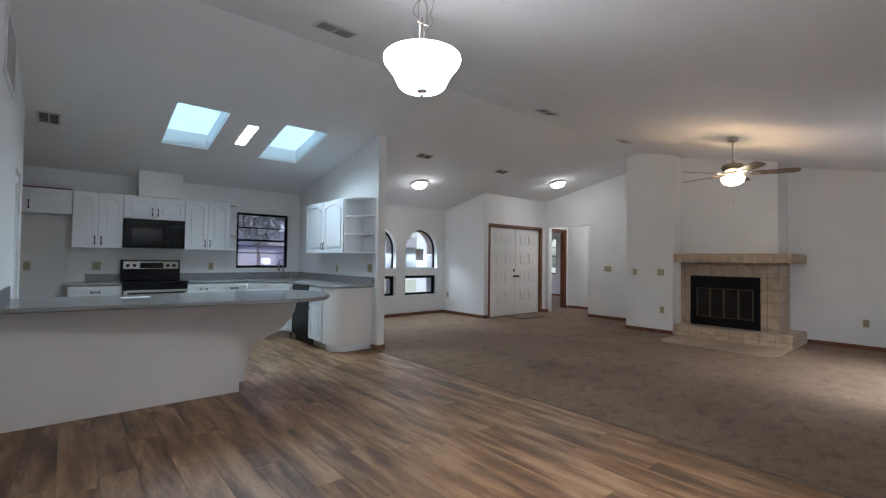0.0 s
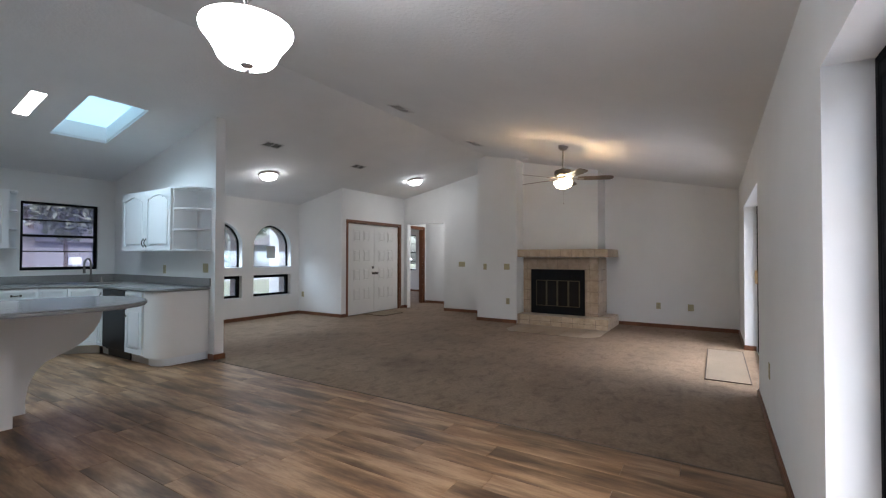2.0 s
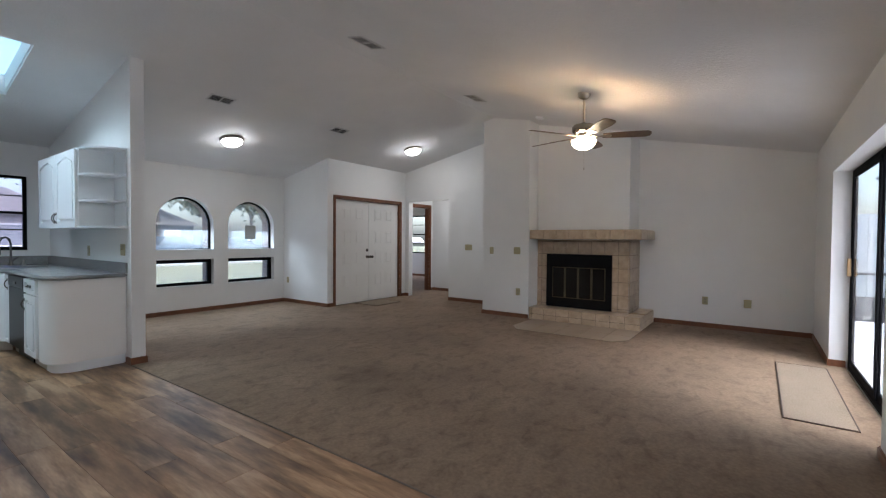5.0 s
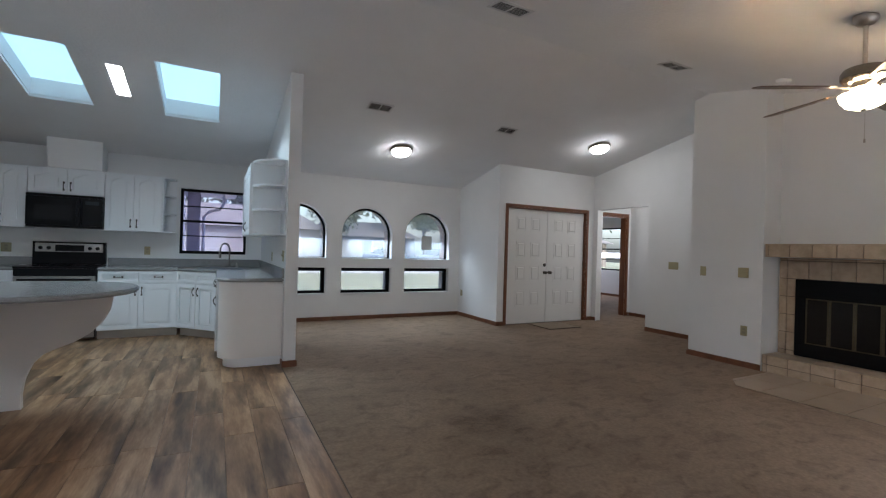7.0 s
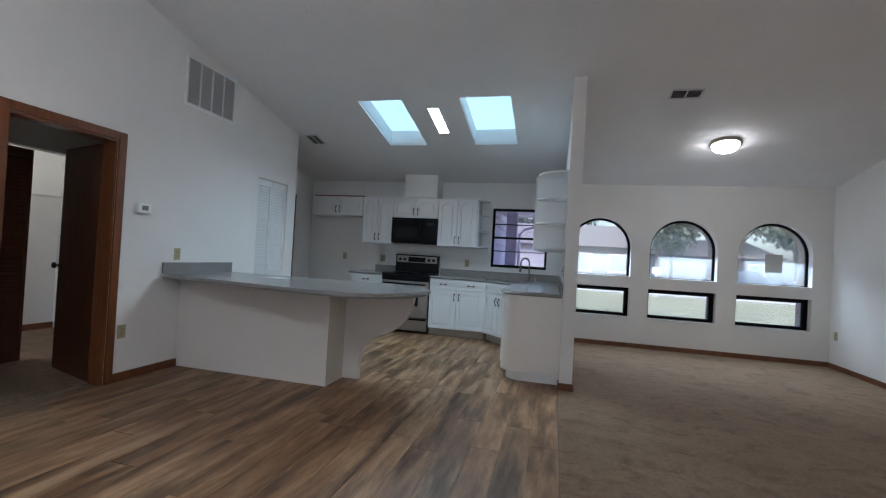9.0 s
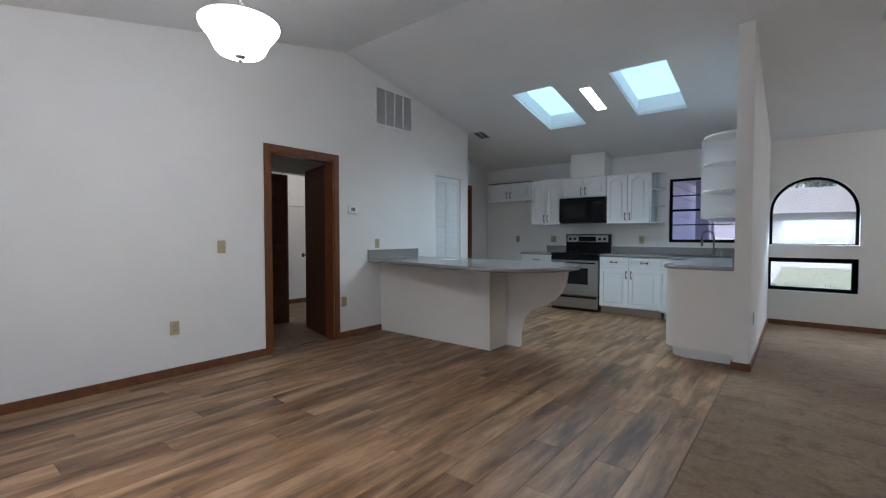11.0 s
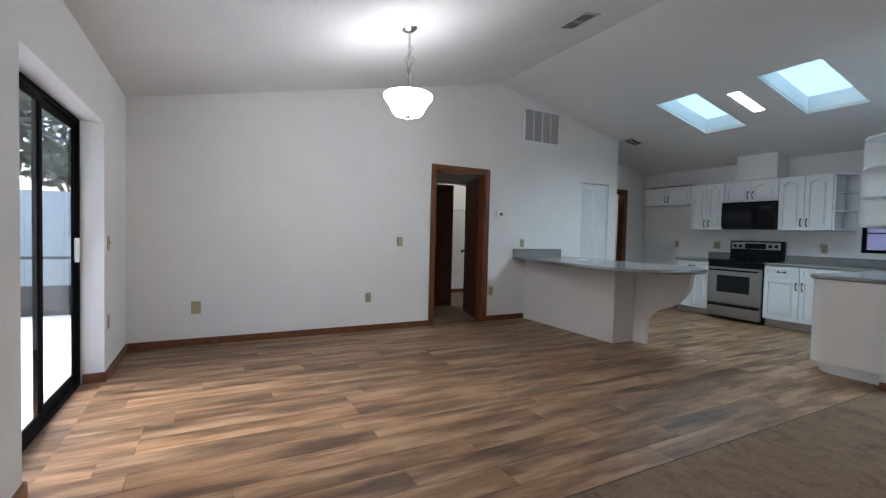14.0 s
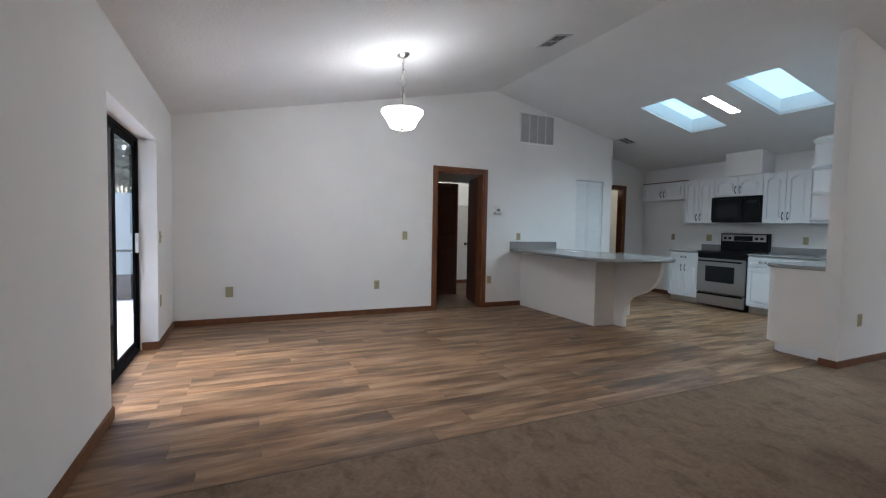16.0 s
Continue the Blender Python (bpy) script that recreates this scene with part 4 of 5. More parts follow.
            part("toggle", rbox(u - 0.005, u + 0.005, -0.016, -0.0065, -0.004, 0.013, 0.001), ALMOND, p)
    return p


plain_dark_almond = plain("almond_socket", (0.34, 0.30, 0.20), 0.4, vary=0.05, grain=60, bump=0.05)
WF, EF, NF, SF = 90, -90, 0, 180
plate("blank", W, 0.235, 0.385, WF, 0.082, 0.125)
plate("outlet", W, 2.055, 0.407, WF)
plate("switch", W, 2.453, 1.086, WF)
plate("outlet", W, 3.835, 0.42, WF)
plate("outlet", W, 4.354, 1.09, WF)
plate("switch", 0.48, S, 1.06, SF)
plate("outlet", 0.48, S, 0.44, SF)
plate("jack", 4.22, S, 0.445, SF)
plate("outlet", E, 0.87, 0.395, EF)
plate("blank", E, 0.359, 0.39, EF, 0.09, 0.115)
plate("switch", E, 4.96, 1.104, EF, 0.165, 0.115)
plate("switch", 8.09, 3.89, 1.08, EF)
plate("switch", 8.09, 3.422, 1.085, EF, 0.115, 0.115)
plate("outlet", 8.09, 3.40, 0.42, EF)
plate("outlet", 6.88, 7.80, 0.44, EF)
plate("outlet", -0.36, N, 1.12, NF)
plate("outlet", 0.359, N, 1.12, NF, 0.10, 0.115)
plate("outlet", 1.835, N, 1.112, NF)
plate("outlet", 3.32, 6.42, 1.10, EF)
plate("switch", 3.32, 5.42, 1.13, EF, 0.115, 0.115)
plate("outlet", 3.44, 5.58, 0.42, WF)

thermo = at_pose(thing("thermostat", "white thermostat with a small grey screen", "thermostat"), pose(W, 3.955, 1.49, 0, 0, WF))
part("case", rbox(-0.064, 0.064, -0.034, 0, -0.042, 0.042, 0.004), plain("thermostat_plastic", (0.9, 0.9, 0.89), 0.35, vary=0.02, grain=40, bump=0.02), thermo)
part("screen", rbox(-0.03, 0.03, -0.036, -0.0335, -0.018, 0.022, 0.001), plain("lcd", (0.20, 0.23, 0.20), 0.2, vary=0.05, grain=60, bump=0.02), thermo, "grey-green screen")

# return-air grille on the west wall
gr = at_pose(thing("return_grille", "white framed return-air grille high on the wall", "vent"), pose(W, 4.66, 2.80, 0, 0, WF))
part("backing", blocks((-0.325, 0.325, -0.004, -0.001, -0.235, 0.235)), plain("grille_filter", (0.45, 0.45, 0.46), 0.9, vary=0.1, grain=40, bump=0.2), gr)
f = 0.03
part("frame", rounded(blocks((-0.34, 0.34, -0.016, 0, -0.25, -0.25 + f), (-0.34, 0.34, -0.016, 0, 0.25 - f, 0.25), (-0.34, -0.34 + f, -0.0158, 0, -0.25 + f, 0.25 - f), (0.34 - f, 0.34, -0.0158, 0, -0.25 + f, 0.25 - f)), 0.003, 1), LAM, gr)
for u in (-0.157, 0.0, 0.157):
    part("mullion", blocks((u - 0.008, u + 0.008, -0.014, -0.004, -0.22, 0.22)), LAM, gr)
slat = blocks((-0.31, 0.31, -0.0085, 0.0085, -0.0006, 0.0006))
bmesh.ops.rotate(slat, verts=slat.verts, cent=(0, 0, 0), matrix=Matrix.Rotation(radians(52), 3, "X"))
me = mesh_of("slat", slat, VENT)
for k in range(30):
    shared("slat", me, (0, -0.009, -0.213 + k * 0.0147), gr)


# ---- doors ----
def casing(name, m, width, height, depth, w=0.062, proud=0.016, material=CASING, label="stained wooden door casing"):
    """A door frame that faces -y: architrave and lining; the opening runs from x = 0 to width."""
    c = at_pose(tagged(new(name), label, "door frame", kind="structure"), m)
    part("architrave", rounded(blocks((-w, 0, -proud, 0, 0, height + w)), 0.004, 2), material, c)
    part("architrave", rounded(blocks((width, width + w, -proud, 0, 0, height + w)), 0.004, 2), material, c)
    part("architrave", rounded(blocks((0, width, -proud + 0.001, 0, height, height + w)), 0.004, 2), material, c)
    part("lining", blocks((0.0, 0.018, 0, depth, 0, height), (width - 0.018, width, 0, depth, 0, height), (0.018, width - 0.018, 0, depth, height - 0.018, height)), material, c)
    return c


def knob(parent, x, y, z, material=DARKMETAL, out=-1):
    k = lathe(bmesh.new(), [(0, 0), (0.03, 0), (0.028, 0.006), (0.011, 0.012), (0.011, 0.032), (0.026, 0.042), (0.028, 0.054), (0.02, 0.064), (0, 0.066)], steps=20)
    bmesh.ops.rotate(k, verts=k.verts, cent=(0, 0, 0), matrix=Matrix.Rotation(radians(-90 * out), 3, "X"))
    bmesh.ops.translate(k, verts=k.verts, vec=(x, y, z))
    return part("door_knob", k, material, parent, "dark metal door knob", smooth=True)


# double entrance door
casing("door_frame_entrance", pose(7.06, 6.62, 0), 1.805, 2.02, 0.12, 0.05, 0.014, material=TRIM, label="narrow stained wooden casing round the entrance doors")
DOORPAINT = plain("door_paint", (0.78, 0.77, 0.745), 0.45, vary=0.04, grain=30, bump=0.08)


def leaf(x0, width, flip, label):
    d = at_pose(tagged(new("door_entrance_" + ("right" if flip else "left")), label, "door", kind="structure"), pose(x0, 6.668, 0.012))
    part("slab", rbox(0, width, 0.0, 0.042, 0, 1.985, 0.002, 1), DOORPAINT, d)
    lay = [(0.205, 0.40), (0.515, 0.715)]
    for z0, z1 in ((0.29, 0.57), (0.73, 1.005), (1.14, 1.425), (1.605, 1.855)):
        for a, b in lay:
            a, b = (width - b, width - a) if flip else (a, b)
            bm = bmesh.new()
            t = 0.014
            for r in ((a, b, z0, z0 + t), (a, b, z1 - t, z1), (a, a + t, z0 + t, z1 - t), (b - t, b, z0 + t, z1 - t)):
                block(bm, r[0], r[1], -0.0045, 0.0, r[2], r[3])
            f = blocks((a + 0.035, b - 0.035, -0.007, -0.0002, z0 + 0.035, z1 - 0.035))
            bmesh.ops.bevel(f, geom=[e for e in f.edges if max(v.co.y for v in e.verts) < -0.006], offset=0.006, segments=1, affect="EDGES")
            m = bpy.data.meshes.new("temporary")
            f.to_mesh(m)
            f.free()
            bm.from_mesh(m)
            bpy.data.meshes.remove(m)
            part("panel", bm, DOORPAINT, d)
    return d


left = leaf(7.083, 0.878, False, "white moulded entrance door leaf with eight panels")
right = leaf(7.966, 0.876, True, "white moulded entrance door leaf with knob and deadbolt")
knob(left, 0.835, 0.0, 0.885)
knob(right, 0.06, 0.0, 0.885)
k = lathe(bmesh.new(), [(0, 0), (0.03, 0), (0.03, 0.012), (0.02, 0.018), (0, 0.018)], steps=20)
bmesh.ops.rotate(k, verts=k.verts, cent=(0, 0, 0), matrix=Matrix.Rotation(radians(90), 3, "X"))
bmesh.ops.translate(k, verts=k.verts, vec=(0.835, 0.0, 1.02))
part("deadbolt", k, DARKMETAL, left, "dark metal deadbolt", smooth=True)
for z in (0.25, 1.0, 1.75):
    part("hinge", tube(bmesh.new(), [(0.878 - 0.006, -0.004, z), (0.878 - 0.006, -0.004, z + 0.09)], 0.006, 8), DARKMETAL, right)
structure("door_sill", blocks((7.06, 8.865, 6.64, 6.78, 0.0, 0.011)), DARKMETAL, "dark metal sill under the entrance doors", "trim")
MAT = plain("carpet_mat", (0.22, 0.168, 0.118), 1.0, vary=0.15, grain=90, bump=0.9, depth=0.006)
MATEDGE = plain("mat_binding", (0.07, 0.045, 0.03), 0.9, vary=0.2, grain=80, bump=0.5)


def mat(x0, x1, y0, y1, label):
    m = thing("door_mat", label, "mat", "carpet mats")
    part("mat_body", rbox(x0 + 0.008, x1 - 0.008, y0 + 0.008, y1 - 0.008, 0.006, 0.016, 0.003, 1), MAT, m)
    part("binding", rounded(blocks((x0, x1, y0, y0 + 0.01, 0.006, 0.017), (x0, x1, y1 - 0.01, y1, 0.006, 0.017), (x0, x0 + 0.01, y0 + 0.01, y1 - 0.01, 0.006, 0.017), (x1 - 0.01, x1, y0 + 0.01, y1 - 0.01, 0.006, 0.017)), 0.002, 1), MATEDGE, m, "dark bound edge")
    return m


mat(7.52, 8.20, 6.02, 6.60, "beige carpet mat with dark edge before the entrance")
mat(5.54, 7.32, S + 0.03, 0.09, "beige carpet mat with dark edge by the sliding door")

# dining-side door in the west wall: casing and open leaf
casing("door_frame_west", pose(W, 2.935, 0, 0, 0, 90), 0.765, 2.03, THICK, 0.066, 0.018)
dl = at_pose(tagged(new("door_west"), "dark stained wooden door standing open into the next room", "door", kind="structure"), pose(W - THICK, 3.68, 0.01, 0, 0, 164))
part("slab", rbox(0, 0.73, -0.036, 0.0, 0, 1.99, 0.003, 1), DOORWOOD, dl)
knob(dl, 0.67, 0.0, 0.93, out=1)
knob(dl, 0.67, -0.036, 0.93)

# passage door, mostly hidden, standing ajar
casing("door_frame_passage", pose(-1.06, 6.62, 0, 0, 0, 90), 0.72, 2.05, THICK, 0.066, 0.018)
dp = at_pose(tagged(new("door_passage"), "stained wooden door standing ajar at the passage end", "door", kind="structure"), pose(-1.13, 6.645, 0.01, 0, 0, 115))
part("slab", rbox(0, 0.68, -0.018, 0.018, 0, 2.0, 0.003, 1), CASING, dp)
knob(dp, 0.61, -0.018, 0.93)


# pantry bifold, louvred white
def louvre_leaf(parent, y0, y1, z1=2.02, material=LAM, middle=True):
    """One louvred leaf in the x = 0 plane that faces +x."""
    st = 0.034
    rails = [(0.012, 0.13), *([(1.0, 1.07)] if middle else []), (z1 - 0.08, z1)]
    d = part("leaf_frame", rounded(blocks((-0.028, 0, y0, y0 + st, 0.012, z1), (-0.028, 0, y1 - st, y1, 0.012, z1), *[(-0.027, -0.001, y0 + st, y1 - st, a, b) for a, b in rails]), 0.002, 1), material, parent)
    s = blocks((-0.022, 0.022, y0 + st + 0.001, y1 - st - 0.001, -0.004, 0.004))
    bmesh.ops.rotate(s, verts=s.verts, cent=(0, 0, 0), matrix=Matrix.Rotation(radians(63), 3, "Y"))
    me = mesh_of("slat", s, material)
    for (_, a), (b, _) in zip(rails, rails[1:]):
        n = int((b - a) / 0.036)
        for k in range(n):
            shared("slat", me, (-0.014, 0, a + (k + 0.5) * (b - a) / n), d)
    return d


pantry = at_pose(tagged(new("door_pantry"), "white louvred bifold pantry door, closed", "door", kind="structure"), pose(W - 0.02, 0, 0))
louvre_leaf(pantry, 5.486, 5.783, 2.045, middle=False)
louvre_leaf(pantry, 5.787, 6.084, 2.045, middle=False)
structure("pantry_track", blocks((W - 0.06, W - 0.015, 5.48, 6.09, 2.048, 2.06)), VENT, "metal bifold track over the pantry door", "trim")
structure("wall_pantry_back", blocks((-1.06, W - THICK, 5.30, 5.42, 0, 3.02), (-1.06, -1.0, 5.42, 6.15, 0, 2.95)), WALL, "plain white inside of the pantry", "wall")

# room behind the west door
# the opening at y = 1.2 is unseen, added to let daylight in
structure("wall_bedroom", blocks((-3.2, -3.07, 1.2, 5.3, 0, 2.45), (-3.07, -2.95, 1.2, 1.33, 0, 2.45), (-1.80, W - THICK, 1.2, 1.33, 0, 2.45), (-2.95, -1.80, 1.2, 1.33, 0, 0.4), (-2.95, -1.80, 1.2, 1.33, 2.2, 2.45), (-3.07, -1.06, 5.17, 5.3, 0, 2.45), (-1.75, -1.63, 1.33, 3.32, 0, 2.45), (-1.75, -1.63, 4.62, 5.17, 0, 2.45), (-1.75, -1.63, 3.32, 4.62, 2.03, 2.45)), WALL, "white walls of the dim room and its closet", "wall")
structure("ceiling_bedroom", blocks((-3.2, W - THICK, 1.2, 5.3, 2.45, 2.5)), CEIL, "flat white ceiling of the next room", "ceiling")
structure("carpet_bedroom", blocks((-3.07, W - THICK, 1.33, 5.17, -0.011, 0.004)), CARPET, "beige carpet of the next room", "carpet")
bif = at_pose(tagged(new("door_closet"), "dark stained louvred bifold closet door, folded open", "door", kind="structure"), pose(-1.60, 0, 0))
louvre_leaf(bif, 3.06, 3.482, 2.0, DOORWOOD)
louvre_leaf(bif, 3.487, 3.91, 2.0, DOORWOOD)
shelf = thing("closet_shelf", "white wire closet shelf with a sloping brace", "shelf")
bm = bmesh.new()
for k in range(9):
    tube(bm, [(-3.05 + 0.04 * k, 2.8, 1.68), (-3.05 + 0.04 * k, 5.1, 1.68)], 0.003, 6)
part("wire_shelf", bm, LAM, shelf)
for y in (3.3, 4.2):
    part("brace", tube(bmesh.new(), [(-3.065, y, 1.40), (-2.74, y, 1.67)], 0.004, 6), LAM, shelf)
structure("baseboard_closet", blocks((-3.07, -3.055, 1.33, 5.17, 0.004, 0.08)), TRIM, "stained baseboard inside the closet", "baseboard")
structure("wall_laundry", blocks((-2.4, -2.28, 5.3, 8.1, 0, 2.45), (-2.28, -1.19, 7.98, 8.1, 0, 2.45), (-2.28, -1.19, 5.3, 5.42, 0, 2.45), (-2.4, -1.19, 5.3, 8.1, 2.45, 2.5)), WALL, "plain room behind the passage door", "wall")

# ---- hall and far room beyond the opening ----
structure("wall_hall", blocks((10.33, 10.45, 5.2, 6.84, 0, 2.44), (E + THICK, 10.45, 5.08, 5.2, 0, 2.44), (E + THICK, 9.40, 6.84, 6.96, 0, 2.44), (10.20, 10.45, 6.84, 6.96, 0, 2.44), (9.40, 10.20, 6.84, 6.96, 2.03, 2.44)), WALL, "white walls of the short hall", "wall")
structure("ceiling_hall", blocks((E + THICK, 10.45, 5.08, 6.96, 2.44, 2.5)), CEIL, "flat white ceiling of the short hall", "ceiling")
casing("door_frame_hall", pose(9.40, 6.84, 0), 0.80, 2.03, 0.12, 0.066, 0.018)
skirting("baseboard_hall", [(10.33 - B, 10.33, 5.2, 6.82), (10.268, 10.33 - B, 6.84 - B, 6.84)])
FWIN = (9.35, 11.3, 0.78, 2.07)
# gap in the north wall (y = 11.78) is unseen, added to brighten the room
bm = blocks((13.4, 13.53, 6.96, FWIN[0], 0, 2.44), (13.4, 13.53, FWIN[1], 11.9, 0, 2.44), (13.4, 13.53, *FWIN[:2], 0, FWIN[2]), (13.4, 13.53, *FWIN[:2], FWIN[3], 2.44), (E, 10.6, 11.78, 11.9, 0, 2.44), (12.0, 13.4, 11.78, 11.9, 0, 2.44), (10.6, 12.0, 11.78, 11.9, 0, 0.8), (10.6, 12.0, 11.78, 11.9, 2.05, 2.44), (10.45, 13.53, 6.84, 6.96, 0, 2.44), (E, E + 0.12, 6.96, 11.78, 0, 2.44))
structure("wall_far_room", bm, WALL, "white walls of the room beyond the hall", "wall")
structure("ceiling_far_room", blocks((E, 13.53, 6.84, 11.9, 2.45, 2.5)), CEIL, "flat white ceiling of the room beyond the hall", "ceiling")
skirting("baseboard_far_room", [(13.4 - B, 13.4, 6.98, 11.78)])


# ---- windows ----
def pane(parent, bm, glass=GLASS):
    p = part("pane", bm, glass, parent)
    p.visible_shadow = False
    return p


# kitchen window: four stacked lights in a black frame
kw = tagged(new("window_kitchen"), "black-framed awning window of four stacked panes over the sink", "window", kind="structure")
x0, x1, z0, z1 = KWIN
f, ya, yb = 0.035, N + 0.03, N + 0.09
part("window_frame", rounded(blocks((x0, x1, ya, yb, z0, z0 + f + 0.01), (x0, x1, ya, yb, z1 - f, z1), (x0, x0 + f, ya, yb, z0 + f + 0.01, z1 - f), (x1 - f, x1, ya, yb, z0 + f + 0.01, z1 - f)), 0.004, 1), FRAME, kw, "black metal window frame")
h = (z1 - z0 - 2 * f - 0.01) / 4
for k in range(4):
    za = z0 + f + 0.01 + k * h
    pane(kw, blocks((x0 + f, x1 - f, ya + 0.03, ya + 0.034, za + 0.004, za + h - 0.004)), TINTED)
    if k:
        t = 0.016 if k == 2 else 0.007
        part("rail", rounded(blocks((x0 + f, x1 - f, ya + 0.012, ya + 0.05, za - t, za + t)), 0.002, 1), FRAME, kw)
part("window_sill", rbox(x0 - 0.01, x1 + 0.01, N - 0.012, N + 0.04, z0 - 0.022, z0 - 0.001, 0.004), PANELWHITE, kw, "white sill")

for i, (a, b) in enumerate(ARCHES):
    wv = tagged(new(f"window_arch_{i + 1}"), "arched fixed window in a thin black frame with white sill", "window", kind="structure")
    ya, yb = N + 0.112, N + 0.15
    w = 0.032
    r, c = (b - a) / 2, (a + b) / 2
    zs = ARCH_TOP - r
    bm = bmesh.new()
    block(bm, a, a + w, ya, yb, ARCH_SILL, zs)
    block(bm, b - w, b, ya, yb, ARCH_SILL, zs)
    block(bm, a + w, b - w, ya, yb, ARCH_SILL, ARCH_SILL + 0.012)
    o, n = arch_curve(a, b), arch_curve(a, b, spread=-w)
    for k in range(20):
        (xa, za), (xb, zb), (xc, zc2), (xd, zd) = o[k], o[k + 1], n[k + 1], n[k]
        hexa(bm, [(xc, ya, zc2), (xd, ya, zd), (xd, yb, zd), (xc, yb, zc2), (xb, ya, zb), (xa, ya, za), (xa, yb, za), (xb, yb, zb)])
    part("window_frame", bm, FRAME, wv, "thin black arched frame")
    g = slab_xz(bmesh.new(), [(a + w, ARCH_SILL + 0.012), (b - w, ARCH_SILL + 0.012), *n], ya + 0.015, ya + 0.019)
    pane(wv, g, HAZY)
    part("window_sill", rbox(a, b, N - 0.012, ya, ARCH_SILL - 0.016, ARCH_SILL + 0.002, 0.004), LAM, wv, "white sill")
    lv = tagged(new(f"window_low_{i + 1}"), "low black-framed awning window with white sill", "window", kind="structure")
    f = 0.045
    z0, z1 = LOW_SILL, LOW_TOP
    part("window_frame", rounded(blocks((a, b, ya - 0.03, yb, z0, z0 + f), (a, b, ya - 0.03, yb, z1 - f - 0.015, z1), (a, a + 0.025, ya - 0.03, yb, z0 + f, z1 - f - 0.015), (b - f - 0.015, b, ya - 0.03, yb, z0 + f, z1 - f - 0.015)), 0.005, 1), FRAME, lv, "black metal window frame")
    pane(lv, blocks((a + 0.025, b - f - 0.015, ya + 0.012, ya + 0.016, z0 + f, z1 - f - 0.015)), HAZY)
    part("crank", tube(bmesh.new(), [(b - 0.07, ya - 0.035, z0 + 0.03), (b - 0.05, ya - 0.055, z0 + 0.05), (b - 0.045, ya - 0.055, z0 + 0.12)], 0.006, 8), FRAME, lv, "black crank handle", smooth=True)
    part("window_sill", rbox(a, b, N - 0.014, ya - 0.03, z0 - 0.018, z0 + 0.002, 0.004), LAM, lv, "white sill")

notice = tagged(part("window_notice", rbox(6.13, 6.345, N + 0.118, N + 0.121, 1.235, 1.495, 0.001, 1), plain("notice_paper", (0.42, 0.42, 0.40), 0.8, vary=0.06, grain=30, bump=0.05)), "plain grey notice sheet stuck in the arched window", "notice")

fw = tagged(new("window_far_room"), "black-framed window of stacked panes in the far room", "window", kind="structure")
a, b, z0, z1 = FWIN
f = 0.04
part("window_frame", blocks((13.44, 13.5, a, b, z0, z0 + f), (13.44, 13.5, a, b, z1 - f, z1), (13.44, 13.5, a, a + f, z0 + f, z1 - f), (13.44, 13.5, b - f, b, z0 + f, z1 - f)), FRAME, fw)
for k in range(1, 4):
    z = z0 + (z1 - z0) * k / 4
    part("rail", blocks((13.45, 13.49, a + f, b - f, z - (0.018 if k == 2 else 0.009), z + (0.018 if k == 2 else 0.009))), FRAME, fw)
for k in range(4):
    z = z0 + (z1 - z0) * k / 4
    pane(fw, blocks((13.468, 13.472, a + f, b - f, z + 0.03, z + (z1 - z0) / 4 - 0.03)))


# ---- sliding glass doors ----
def slider(index, a, b, top, handle_side, label):
    d = tagged(new(f"door_sliding_{index}"), label, "sliding door", kind="structure")
    y0, y1 = S - 0.189, S - 0.145
    f = 0.035
    part("outer_frame", rounded(blocks((a, a + f, y0, y1, 0.0, top), (b - f, b, y0, y1, 0.0, top), (a + f, b - f, y0, y1, top - f, top), (a + f, b - f, y0, y1, -0.008, 0.03)), 0.004, 1), FRAME, d, "black aluminium outer frame")
    mid = (a + b) / 2
    for k, (p, q, yo) in enumerate(((a + f - 0.01, mid + 0.025, y0 + 0.003), (mid - 0.025, b - f + 0.01, y0 + 0.023))):
        s = 0.048
        e = 0.026 if (index, k) == (1, 1) else s
        leafpart = part("sash", rounded(blocks((p, p + s, yo, yo + 0.018, 0.03, top - f), (q - e, q, yo, yo + 0.018, 0.03, top - f), (p + s, q - e, yo, yo + 0.018, 0.03, 0.03 + s + 0.02), (p + s, q - e, yo, yo + 0.018, top - f - s, top - f)), 0.003, 1), FRAME, d, "black framed glass sash")
        g = part("pane", blocks((p + s, q - e, yo + 0.007, yo + 0.011, 0.03 + s + 0.02, top - f - s)), GLASS, leafpart)
        g.visible_shadow = False
        if k == handle_side:
            hx = p + 0.025 if k == 0 else q - 0.025
            part("pull_handle", rbox(hx - 0.012, hx + 0.012, yo + 0.018, yo + 0.05, 0.92, 1.10, 0.008), LAM if index == 1 else stained("handle_wood", (0.4, 0.26, 0.12), (0.55, 0.38, 0.2), (9, 9, 3)), leafpart, "pull handle")
    return d


slider(1, SLIDER_A[0], SLIDER_A[1], SLIDER_A[3], 0, "black aluminium sliding glass door with a white pull")
slider(2, SLIDER_B[0], SLIDER_B[1], SLIDER_B[3], 1, "black aluminium sliding glass door beside the carpet mat")
structure("slider_floor", blocks((SLIDER_A[0], SLIDER_A[1], S - 0.192, S, -0.011, -0.001)), PLANK, "planks running into the door reveal", "floor")

# ---- fireplace ----
fire = thing("fireplace", "tan tiled fireplace with black glass-door insert and raised hearth", "fireplace")
part("core", blocks((8.424, 8.429, 1.79, 3.02 + 0.185, 0.0, 1.27)), GROUT, fire)
part("side_core", blocks((8.43, E - 0.001, 1.781, 1.786, 0.0, 1.27)), GROUT, fire)
